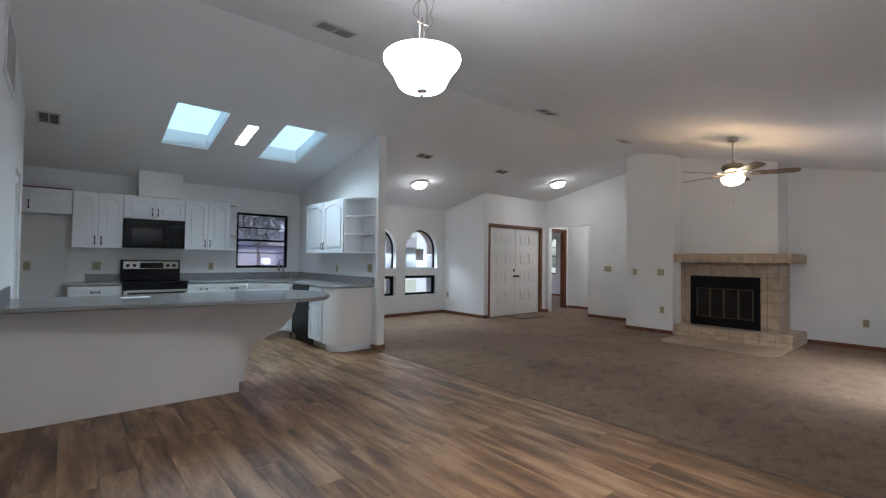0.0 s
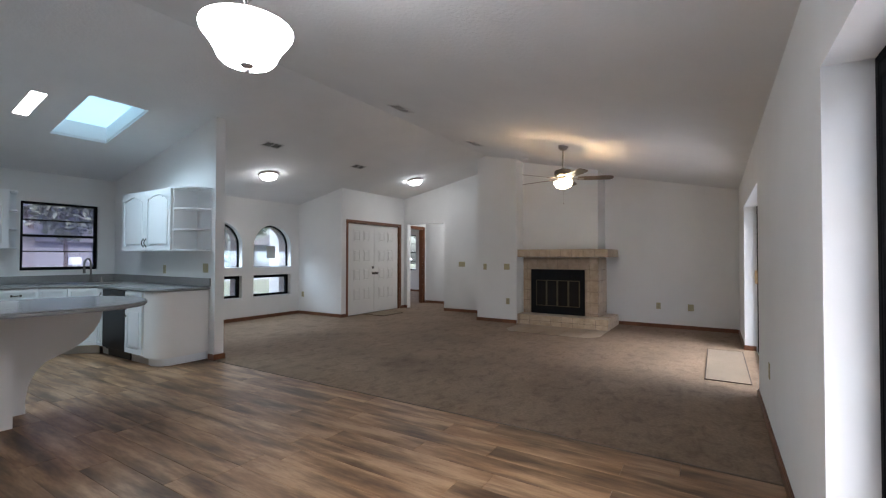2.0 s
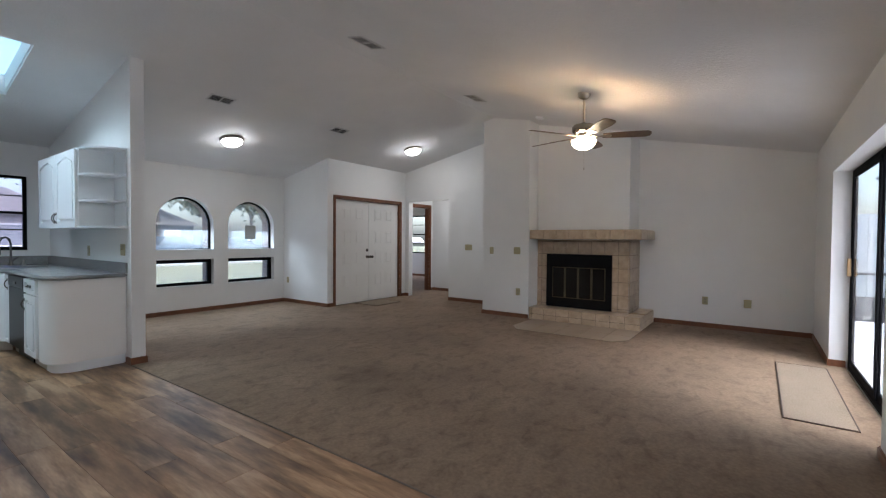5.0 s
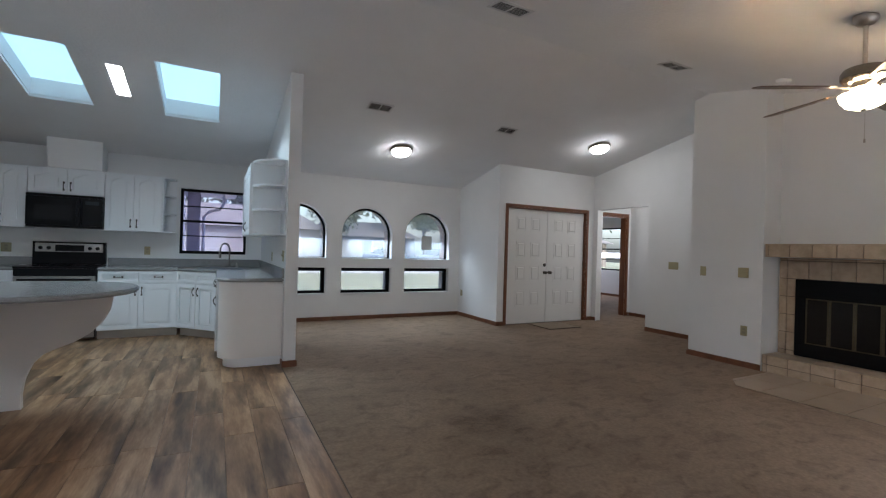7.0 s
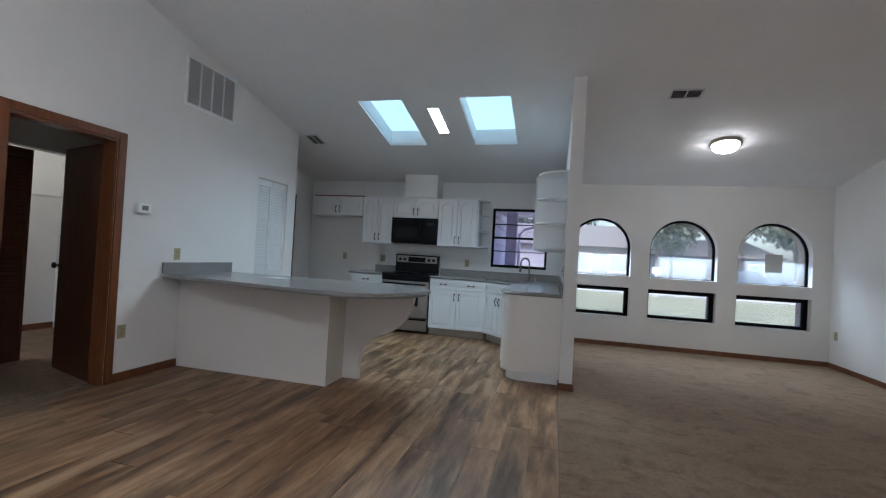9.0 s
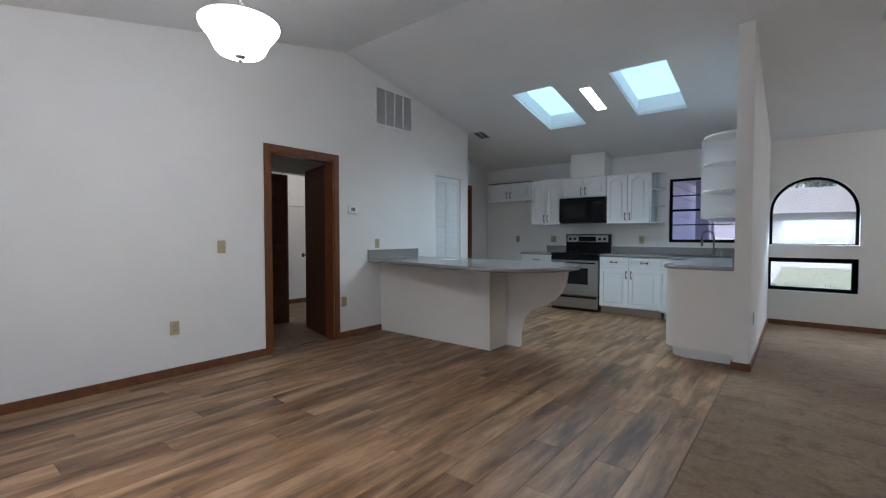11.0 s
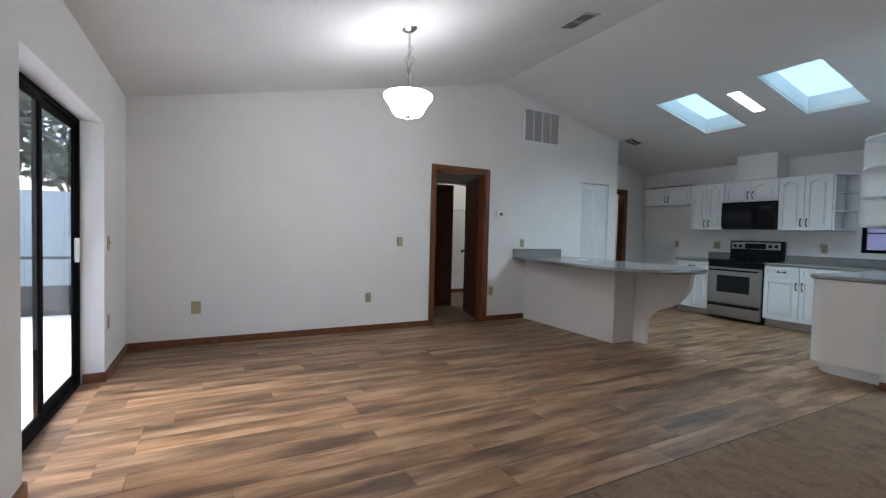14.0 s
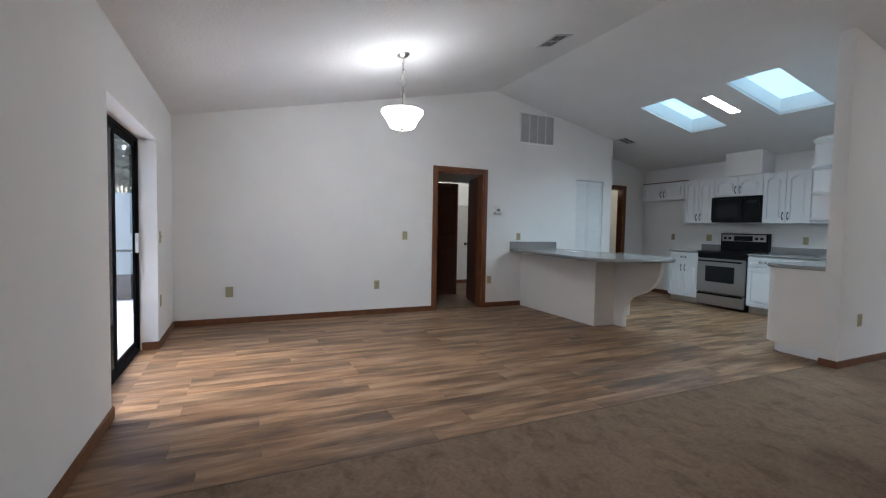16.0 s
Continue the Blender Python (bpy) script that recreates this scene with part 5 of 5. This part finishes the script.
part("hearth_core", blocks((8.100, 8.423, 1.565, 3.20, 0.0, 0.182), (8.423, E - 0.002, 1.565, 1.78, 0.0, 0.182)), GROUT, fire)
part("mantel_core", blocks((8.100, 8.423, 1.565, 3.205, 1.275, 1.404), (8.423, E - 0.002, 1.565, 1.78, 1.275, 1.404)), GROUT, fire)


def tile(x0, x1, y0, y1, z0, z1):
    """One tile with eased edges."""
    bm = rounded(blocks((x0, x1, y0, y1, z0, z1)), 0.0025, 1)
    return part("tile", bm, TILE, fire)


J = 0.0035


def split(lo, hi, start, step):
    cuts = [lo, *[c for c in (start + step * k for k in range(-20, 40)) if lo + 0.02 < c < hi - 0.02], hi]
    return list(zip(cuts, cuts[1:]))


for ya, yb in split(1.782, 3.21, 1.93, 0.2):
    for za, zb in split(0.19, 1.272, 1.04, 0.2):
        yy0, yy1 = ya, yb
        if zb < 1.05:
            if yb <= 2.03 or ya >= 3.03:
                pass
            elif ya < 2.03:
                yy1 = 2.02
            elif yb > 3.03:
                yy0 = 3.045
            else:
                continue
        if yy1 - yy0 > 0.02:
            tile(8.410, 8.4238, yy0 + J, yy1 - J, za + J, zb - J)
for xa, xb in split(8.412, E, 8.62, 0.2):
    for za, zb in split(0.19, 1.272, 1.04, 0.2):
        tile(xa + J, xb - J, 1.768, 1.7808, za + J, zb - J)
for ya, yb in split(1.552, 3.21, 1.76, 0.2):
    for za, zb in ((0.0, 0.092), (0.092, 0.187)):
        tile(8.088, 8.0998, ya + J, yb - J, za + J, zb - J)
    tile(8.0905, 8.408, ya + J, yb - J, 0.1825, 0.195)
    tile(8.0905, 8.408, ya + J, yb - J, 1.4045, 1.417)
for ya, yb in split(1.552, 3.205, 1.77, 0.2):
    tile(8.088, 8.0998, ya + J, yb - J, 1.272 + J, 1.404)
for xa, xb in split(8.09, E, 8.29, 0.2):
    for za, zb in ((0.0, 0.092), (0.092, 0.187)):
        tile(xa + J, xb - J, 1.553, 1.5648, za + J, zb - J)
    tile(xa + J, xb - J, 1.553, 1.5648, 1.272 + J, 1.404)
    if xa > 8.4:
        tile(xa + J, xb - J, 1.567, 1.766, 0.1825, 0.195)
        tile(xa + J, xb - J, 1.567, 1.779, 1.4045, 1.417)
part("insert_face", rounded(blocks((8.396, 8.4095, 2.022, 3.043, 0.196, 0.345), (8.396, 8.4095, 2.022, 3.043, 0.838, 1.038), (8.396, 8.4095, 2.022, 2.105, 0.345, 0.838), (8.396, 8.4095, 2.945, 3.043, 0.345, 0.838)), 0.003, 1), BLACK, fire, "black metal firebox face")
# flat black sheet takes the place of the firebox behind the doors
part("firebox", blocks((8.4096, 8.4098, 2.10, 2.95, 0.34, 0.84)), plain("firebox_black", (0.01, 0.009, 0.008), 0.95, vary=0.4, grain=20, bump=0.3), fire, "flat black sheet in place of the firebox")
BRONZE = plain("aged_brass", (0.16, 0.13, 0.08), 0.35, 1.0, vary=0.15, grain=60, bump=0.05)
for k in range(4):
    a = 2.108 + k * 0.2085
    gd = part("glass_door", rounded(blocks((8.386, 8.394, a, a + 0.016, 0.345, 0.836), (8.386, 8.394, a + 0.1905, a + 0.2065, 0.345, 0.836), (8.386, 8.394, a + 0.016, a + 0.1905, 0.345, 0.358), (8.386, 8.394, a + 0.016, a + 0.1905, 0.823, 0.836)), 0.002, 1), BRONZE, fire, "aged brass door frame")
    part("pane", blocks((8.389, 8.391, a + 0.016, a + 0.1905, 0.358, 0.823)), shader("smoked_glass", (0.014, 0.012, 0.011), 0.15, Specular_IOR_Level=0.25), gd, "smoked glass")
# tiled floor pad before the hearth
# pad tile, darker and browner than the surround's tile
PADTILE = plain("brown_floor_tile", (0.33, 0.25, 0.178), 0.5, vary=0.2, grain=25, bump=0.2)
PAD = [(8.0875, 1.545), (7.42, 1.545), (7.21, 1.70), (7.21, 2.99), (7.42, 3.14), (8.0875, 3.14)]
pad = tagged(part("hearth_pad", slab(bmesh.new(), PAD[::-1], 0.0065, 0.009), GROUT), "tan tiled floor pad with clipped corners before the hearth", "hearth")


def clipped(xa, xb, ya, yb):
    """A tile's outline, cut to the slanting corners of the pad."""
    pts = [(xa, ya), (xb, ya), (xb, yb), (xa, yb)]
    for (px, py), (qx, qy) in ((PAD[1], PAD[2]), (PAD[3], PAD[4])):
        out = []
        for (ax, ay), (bx, by) in zip(pts, pts[1:] + pts[:1]):
            da = (ax - px) * (qy - py) - (ay - py) * (qx - px)
            db = (bx - px) * (qy - py) - (by - py) * (qx - px)
            if da >= 0:
                out.append((ax, ay))
            if da * db < 0:
                u = da / (da - db)
                out.append((ax + u * (bx - ax), ay + u * (by - ay)))
        pts = out
    return pts


for xa, xb in split(7.21, 8.087, 7.65, 0.44):
    for ya, yb in split(1.545, 3.14, 1.85, 0.31):
        outline = clipped(xa + J, xb - J, ya + J, yb - J)
        if len(outline) > 2:
            part("tile", rounded(slab(bmesh.new(), outline, 0.0095, 0.015), 0.002, 1), PADTILE, pad)

# ---- outdoors, south: deck, screen cage, fence, trees ----
DECK = plain("pool_deck", (0.70, 0.70, 0.69), 0.8, vary=0.08, grain=25, bump=0.3, depth=0.004)
structure("patio", blocks((-3.2, 11.8, -5.0, S - 0.192, -0.16, -0.05)), DECK, "pale concrete patio deck outside the sliding doors", "patio")
structure("eave", blocks((-1.5, 9.6, -0.95, S - 0.192, 2.26, 2.33)), LAM, "white eave soffit over the patio", "eave")
cage = thing("screen_cage", "dark aluminium pool screen enclosure round the patio", "enclosure")
CAGE = plain("bronze_aluminium", (0.035, 0.035, 0.035), 0.5, vary=0.15, grain=30, bump=0.05)
for x in (-3.0, -0.6, 1.8, 4.2, 6.6, 9.0, 11.6):
    part("post", blocks((x - 0.025, x + 0.025, -4.85, -4.80, -0.05, 2.6)), CAGE, cage)
    part("roof_beam", tube(bmesh.new(), [(x, -4.82, 2.6), (x, -3.2, 3.0), (x, -1.3, 2.3)], 0.03, 6), CAGE, cage)
for x in (-3.0, 11.6):
    for y in (-3.4, -2.0, -0.6):
        part("post", blocks((x - 0.025, x + 0.025, y - 0.025, y + 0.025, -0.05, 2.6)), CAGE, cage)
    for z in (0.0, 0.72, 2.55):
        part("rail", blocks((x - 0.02, x + 0.02, -4.8, -0.55, z, z + 0.04)), CAGE, cage)
    part("kick_plate", blocks((x - 0.008, x + 0.008, -4.8, -0.55, -0.05, 0.36)), CAGE, cage)
for z in (0.72, 2.55):
    part("rail", blocks((-3.0, 11.6, -4.845, -4.805, z, z + 0.04)), CAGE, cage)
part("kick_plate", blocks((-3.0, 11.6, -4.83, -4.815, -0.05, 0.36)), CAGE, cage)
for y in (-2.9,):
    part("roof_beam", blocks((-3.0, 11.6, y - 0.025, y + 0.025, 2.93, 2.99)), CAGE, cage)

rnd = random.Random(3)
DRYLEAF = plain("dry_leaf", (0.16, 0.11, 0.06), 0.8, vary=0.3, grain=40, bump=0.2)
for k in range(16):
    bm = slab(bmesh.new(), [(-0.04, 0), (-0.015, -0.018), (0.02, -0.016), (0.045, 0.004), (0.015, 0.018), (-0.02, 0.015)], 0.0, 0.004)
    fallen = tagged(part("fallen_leaf", bm, DRYLEAF), "small dry brown leaf lying on the patio deck", "leaf", "leaves on the patio")
    fallen.matrix_world = pose(rnd.uniform(1.6, 7.0), rnd.uniform(-3.4, -0.9), -0.049, 0, 0, rnd.uniform(0, 360))
FENCE = plain("vinyl_fence", (0.50, 0.56, 0.58), 0.6, vary=0.08, grain=10, bump=0.05)
fence = thing("fence", "pale vinyl privacy fence beyond the screen enclosure", "fence")
board = mesh_of("board", rounded(blocks((-0.147, 0.147, -0.01, 0.01, -0.16, 1.85)), 0.004, 1), FENCE)
for k in range(66):
    shared("board", board, (-5.0 + 0.3 * k, -7.6, 0), fence)
for k in range(24):
    o = shared("board", board, (14.2, -7.45 + 0.3 * k, 0), fence)
    o.rotation_euler = (0, 0, radians(90))
    o = shared("board", board, (-6.4, -7.45 + 0.3 * k, 0), fence)
    o.rotation_euler = (0, 0, radians(90))


def leafy(m):
    """Foliage with tones that change leaf by leaf."""
    g, r = nd(m, "NewGeometry"), nd(m, "ValToRGB")
    r.color_ramp.elements[0].color, r.color_ramp.elements[1].color = (0.05, 0.064, 0.040, 1), (0.135, 0.155, 0.105, 1)
    wire(m, g, "Random Per Island", r, "Fac")
    wire(m, r, 0, m.node_tree.nodes["Principled BSDF"], "Base Color")
    return m


LEAF = leafy(shader("leaves", (0.06, 0.10, 0.03), 0.6))
BARK = plain("bark", (0.12, 0.095, 0.075), 0.95, vary=0.4, grain=14, bump=1.0, depth=0.02)


def tree(x, y, height, spread, seed, leaves=2600, leaf=0.16, label="leafy green tree behind the fence"):
    rnd = random.Random(seed)
    t = at_pose(thing("tree", label, "tree", "garden trees"), pose(x, y, -0.2))
    fork = height * 0.38
    bm = tube(bmesh.new(), [(0, 0, 0), (0.05, 0.02, fork * 0.5), (0.0, 0.05, fork)], 0.035 * height * 0.5, 9)
    tips = []
    for k in range(8):
        a = math.tau * k / 8 + rnd.uniform(-0.3, 0.3)
        r, z = spread * rnd.uniform(0.35, 0.8), height * rnd.uniform(0.55, 0.92)
        mid = (r * 0.45 * math.cos(a), r * 0.45 * math.sin(a), (fork + z) / 2 + 0.2)
        tip = (r * math.cos(a), r * math.sin(a), z)
        tube(bm, [(0, 0.05, fork * 0.92), mid, tip], 0.012 * height * 0.5, 6)
        tips += [mid, tip, tip]
    part("trunk", bm, BARK, t)
    verts, faces = [], []
    clumps = [(Vector(p) + Vector((rnd.gauss(0, 0.3), rnd.gauss(0, 0.3), rnd.gauss(0, 0.25))) * spread * 0.4, spread * rnd.uniform(0.16, 0.34)) for p in tips for _ in range(2)]
    for k in range(leaves):
        c, r = clumps[k % len(clumps)]
        p = c + Vector((rnd.gauss(0, 0.55), rnd.gauss(0, 0.55), rnd.gauss(0, 0.42))) * r
        u = Vector((rnd.gauss(0, 1), rnd.gauss(0, 1), rnd.gauss(0, 1))).normalized()
        w = u.cross(Vector((rnd.gauss(0, 1), rnd.gauss(0, 1), rnd.gauss(0, 1)))).normalized()
        s = leaf * rnd.uniform(0.6, 1.3)
        i = len(verts)
        verts += [p - u * s, p + w * s * 0.45, p + u * s, p - w * s * 0.45]
        faces.append((i, i + 1, i + 2, i + 3))
    me = bpy.data.meshes.new("crown")
    me.from_pydata(verts, [], faces)
    me.materials.append(LEAF)
    ob = new("crown", me)
    ob.parent = t
    return t


for k, (x, y, h, sp) in enumerate(((16.5, -8.0, 5.2, 2.2), (19.5, -4.5, 6.0, 2.6), (13.0, -10.5, 6.5, 2.6), (7.0, -10.5, 6.0, 2.6), (1.5, -10.0, 5.5, 2.4), (-4.5, -9.6, 5.0, 2.2), (-8.8, -6.0, 5.0, 2.2), (-9.0, -2.6, 4.6, 2.0))):
    tree(x, y, h, sp, 10 + k)

# ---- outdoors, north: brick skin, siding wing, lawn drive, neighbours, trees ----
BRICK = shader("pale_brick", (0.4, 0.28, 0.22), 0.9)
co = coords(BRICK)
bt = nd(BRICK, "TexBrick", Scale=4.6, Color1=(0.42, 0.27, 0.20, 1), Color2=(0.52, 0.36, 0.28, 1), Mortar=(0.5, 0.46, 0.42, 1))
rot = nd(BRICK, "Mapping")
rot.inputs["Rotation"].default_value = (radians(90), 0, 0)
wire(BRICK, co, 0, rot, "Vector")
wire(BRICK, rot, 0, bt, "Vector")
wire(BRICK, bt, "Color", BRICK.node_tree.nodes["Principled BSDF"], "Base Color")
bm = wall_along_x(N + 0.162, N + 0.38, 3.3, 7.0, [*[(a + 0.01, b - 0.01, ARCH_SILL - 0.02, ARCH_TOP) for a, b in ARCHES], *[(a + 0.01, b - 0.01, LOW_SILL - 0.02, LOW_TOP) for a, b in ARCHES]])
for a, b in ARCHES:
    spandrel(bm, a, b, N + 0.162, N + 0.38)
structure("brick_skin", bm, BRICK, "pale red brick outer face round the arched windows", "wall")
SIDING = plain("siding_paint", (0.74, 0.69, 0.76), 0.7, vary=0.06, grain=20, bump=0.1)
wing = structure("wall_wing", blocks((1.75, 2.02, 8.3, 12.4, -0.2, 2.5)), SIDING, "lap-sided side wall of the garage wing", "wall")
for k in range(14):
    z = -0.1 + 0.18 * k
    bm = bmesh.new()
    hexa(bm, [(2.02, 8.3, z), (2.06, 8.3, z), (2.06, 12.4, z), (2.02, 12.4, z), (2.02, 8.3, z + 0.185), (2.03, 8.3, z + 0.185), (2.03, 12.4, z + 0.185), (2.02, 12.4, z + 0.185)])
    part("board", bm, SIDING, wing)
structure("wing_eave", blocks((1.6, 3.05, 8.36, 11.2, 2.22, 2.32)), SIDING, "eave of the garage wing", "eave")
pipe = thing("downpipe", "pale metal downpipe beside the porch post", "downpipe")
part("pipe", tube(bmesh.new(), [(2.47, 10.36, -0.15), (2.47, 10.36, 1.75), (2.55, 10.36, 1.86), (2.75, 10.36, 1.92), (2.82, 10.36, 2.05), (2.82, 10.36, 2.22)], 0.03, 8), SIDING, pipe, smooth=True)
structure("porch_post", blocks((2.19, 2.41, 10.3, 10.5, -0.2, 2.22)), plain("porch_paint", (0.36, 0.31, 0.34), 0.7, vary=0.1, grain=20, bump=0.1), "painted porch post outside the kitchen window", "post")
structure("driveway", blocks((-6, 3.2, 12.6, 24, -0.16, -0.14), (-40, 50, 24, 30, -0.16, -0.13)), plain("pale_concrete", (0.5, 0.5, 0.48), 0.9, vary=0.12, grain=12, bump=0.3), "pale concrete drive and street", "road")


GARAGE = plain("garage_door_paint", (0.32, 0.33, 0.35), 0.6, vary=0.06, grain=10, bump=0.05)


def house(x, y, w, d, wallcolour, label):
    h = at_pose(thing("house", label, "house", "houses across the street"), pose(x, y, -0.16))
    wm = plain("house_paint", wallcolour, 0.8, vary=0.05, grain=8, bump=0.1)
    part("wall", blocks((0, w, 0, d, 0, 2.7)), wm, h)
    rm = plain("shingle_roof", (0.22, 0.21, 0.20), 0.95, vary=0.2, grain=10, bump=0.5)
    bm = bmesh.new()
    hexa(bm, [(-0.5, -0.6, 2.7), (w + 0.5, -0.6, 2.7), (w + 0.5, d + 0.6, 2.7), (-0.5, d + 0.6, 2.7), (1.8, d / 2 - 0.05, 4.6), (w - 1.8, d / 2 - 0.05, 4.6), (w - 1.8, d / 2 + 0.05, 4.6), (1.8, d / 2 + 0.05, 4.6)])
    part("roof", bm, rm, h)
    gd = part("garage_door", rounded(blocks((0.8, 5.4, -0.05, 0.0, 0, 2.2)), 0.01, 1), GARAGE, h, "pale grey garage door")
    for k in range(1, 4):
        part("groove", blocks((0.85, 5.35, -0.056, -0.0505, 0.55 * k - 0.01, 0.55 * k + 0.01)), VENT, gd)
    for u in (6.6, 9.2):
        wv = part("window", blocks((u, u + 1.3, -0.04, 0.0, 0.9, 2.1)), plain("far_glass", (0.22, 0.24, 0.27), 0.3, vary=0.1, grain=5, bump=0.02), h, "grey window")
        part("frame", blocks((u - 0.08, u, -0.05, 0, 0.82, 2.18), (u + 1.3, u + 1.38, -0.05, 0, 0.82, 2.18), (u, u + 1.3, -0.05, 0, 2.1, 2.18), (u, u + 1.3, -0.05, 0, 0.82, 0.9)), LAM, wv)
    return h


house(-2, 36, 12, 8, (0.25, 0.24, 0.25), "pale single-storey house with white garage across the street")
house(12.5, 50, 12, 8, (0.16, 0.17, 0.21), "grey single-storey house with garage across the street")
house(31, 37, 12, 8, (0.24, 0.21, 0.18), "tan single-storey house across the street")
for k, (x, y, h, sp) in enumerate(((-3, 47, 10, 4.5), (5, 49, 12, 5), (13, 48, 11, 5), (21, 50, 12, 5), (30, 48, 11, 5), (40, 40, 10, 4.6), (48, 30, 10, 5), (11.2, 35, 6.5, 2.6), (21.5, 41, 8, 3.4), (17.2, 60, 13, 6), (25.5, 37, 7, 3))):
    tree(x, y, h, sp, 40 + k, 4200, 0.24, "tall green tree across the street")


CARGLASS = shader("car_glass", (0.02, 0.022, 0.025), 0.1)
RUBBER = plain("tyre_rubber", (0.02, 0.02, 0.02), 0.85, vary=0.2, grain=30, bump=0.2)


def car(x, y, turn, paint, label):
    """A parked saloon, nose along local +x."""
    c = at_pose(thing("car", label, "car", "parked cars"), pose(x, y, -0.13, 0, 0, turn))
    shell = [(-2.2, 0.30), (2.15, 0.30), (2.22, 0.55), (2.10, 0.74), (1.05, 0.90), (-1.45, 0.95), (-2.15, 0.90), (-2.25, 0.60)]
    bm = slab_xz(bmesh.new(), shell, -0.87, 0.87)
    bmesh.ops.bevel(bm, geom=list(bm.edges), offset=0.07, segments=3, affect="EDGES")
    part("body", bm, paint, c, smooth=True)
    cabin = bmesh.new()
    hexa(cabin, [(-1.65, -0.78, 0.90), (1.05, -0.78, 0.86), (1.05, 0.78, 0.86), (-1.65, 0.78, 0.90), (-1.0, -0.60, 1.40), (0.30, -0.60, 1.42), (0.30, 0.60, 1.42), (-1.0, 0.60, 1.40)])
    part("glasshouse", rounded(cabin, 0.04, 2), CARGLASS, c, "dark car windows", smooth=True)
    part("roof", rbox(-0.98, 0.28, -0.59, 0.59, 1.40, 1.45, 0.02), paint, c)
    for u in (-1.35, 1.35):
        for v in (-0.80, 0.80):
            tyre = lathe(bmesh.new(), [(0.19, -0.10), (0.31, -0.10), (0.33, -0.06), (0.33, 0.06), (0.31, 0.10), (0.19, 0.10)], steps=24)
            rim = lathe(bmesh.new(), [(0, -0.08), (0.19, -0.095), (0.19, 0.095), (0, 0.08)], steps=16)
            for b in (tyre, rim):
                bmesh.ops.rotate(b, verts=b.verts, cent=(0, 0, 0), matrix=Matrix.Rotation(radians(90), 3, "X"))
                bmesh.ops.translate(b, verts=b.verts, vec=(u, v, 0.33))
            wheel = part("tyre", tyre, RUBBER, c, "black tyre", smooth=True)
            part("rim", rim, STEEL, wheel, smooth=True)
    for v in (-0.62, 0.62):
        part("headlight", rbox(2.12, 2.20, v - 0.16, v + 0.16, 0.60, 0.70, 0.02), CARGLASS, c)
    return c


car(14.4, 31.0, 20, plain("blue_grey_car_paint", (0.06, 0.08, 0.12), 0.3, vary=0.05, grain=20, bump=0.01), "dark blue car parked across the street")
car(19.0, 31.5, 15, plain("silver_car_paint", (0.25, 0.27, 0.30), 0.3, 0.4, vary=0.05, grain=20, bump=0.01), "silver car parked across the street")
box = at_pose(thing("mailbox", "white roadside mailbox on a post", "mailbox"), pose(7.9, 23.4, -0.16))
part("post", blocks((-0.06, 0.06, -0.06, 0.06, 0, 1.05)), LAM, box)
part("box", rounded(blocks((-0.16, 0.16, -0.26, 0.26, 1.05, 1.38)), 0.05, 3), LAM, box, smooth=True)


def shrub(x, y, r, seed):
    rnd = random.Random(seed)
    s = at_pose(thing("shrub", "low green shrub outside the front window", "shrub", "front shrubs"), pose(x, y, -0.17))
    bm = bmesh.new()
    for k in range(110):
        a, lean = rnd.uniform(0, math.tau), rnd.uniform(0.3, 1.2)
        pts = [Vector((math.cos(a) * r * u * lean, math.sin(a) * r * u * lean, 0.72 * (u - 0.5 * lean * u * u))) for u in (0.1, 0.4, 0.7, 1.0)]
        side = Vector((-math.sin(a), math.cos(a), 0)) * 0.02
        v = [(bm.verts.new(p - side * (1 - i / 3.5)), bm.verts.new(p + side * (1 - i / 3.5))) for i, p in enumerate(pts)]
        for p, q in zip(v, v[1:]):
            bm.faces.new((p[0], p[1], q[1], q[0]))
    part("fronds", bm, LEAF, s)
    return s


shrub(4.15, 9.35, 0.85, 1)
shrub(3.6, 9.9, 0.7, 2)

# ---- vinyl planks, laid along y, each its own piece ----
rnd = random.Random(5)
floor = bpy.data.objects["floor"]
PW, PL = 0.1825, 1.22
plank_mesh = {}


def plank(x0, y0, y1):
    key = round(y1 - y0, 2)
    if key not in plank_mesh:
        bm = blocks((0.0006, PW - 0.0006, 0.0006, key - 0.0006, -0.011, 0.0))
        bmesh.ops.bevel(bm, geom=[e for e in bm.edges if min(v.co.z for v in e.verts) > -0.001], offset=0.0012, segments=1, affect="EDGES")
        plank_mesh[key] = mesh_of("plank", bm, PLANK)
    shared("plank", plank_mesh[key], (x0, y0, 0), floor)


for i in range(25):
    x0 = 3.309 - PW * (i + 1)
    south = S if x0 > W - 0.17 else 6.28
    y = south - rnd.choice((0.1, 0.25, 0.4, 0.55, 0.7, 0.85, 1.0))
    while y < N:
        a, b = max(y, south), min(y + PL, N)
        if b - a > 0.05:
            plank(x0, a, b)
        y += PL
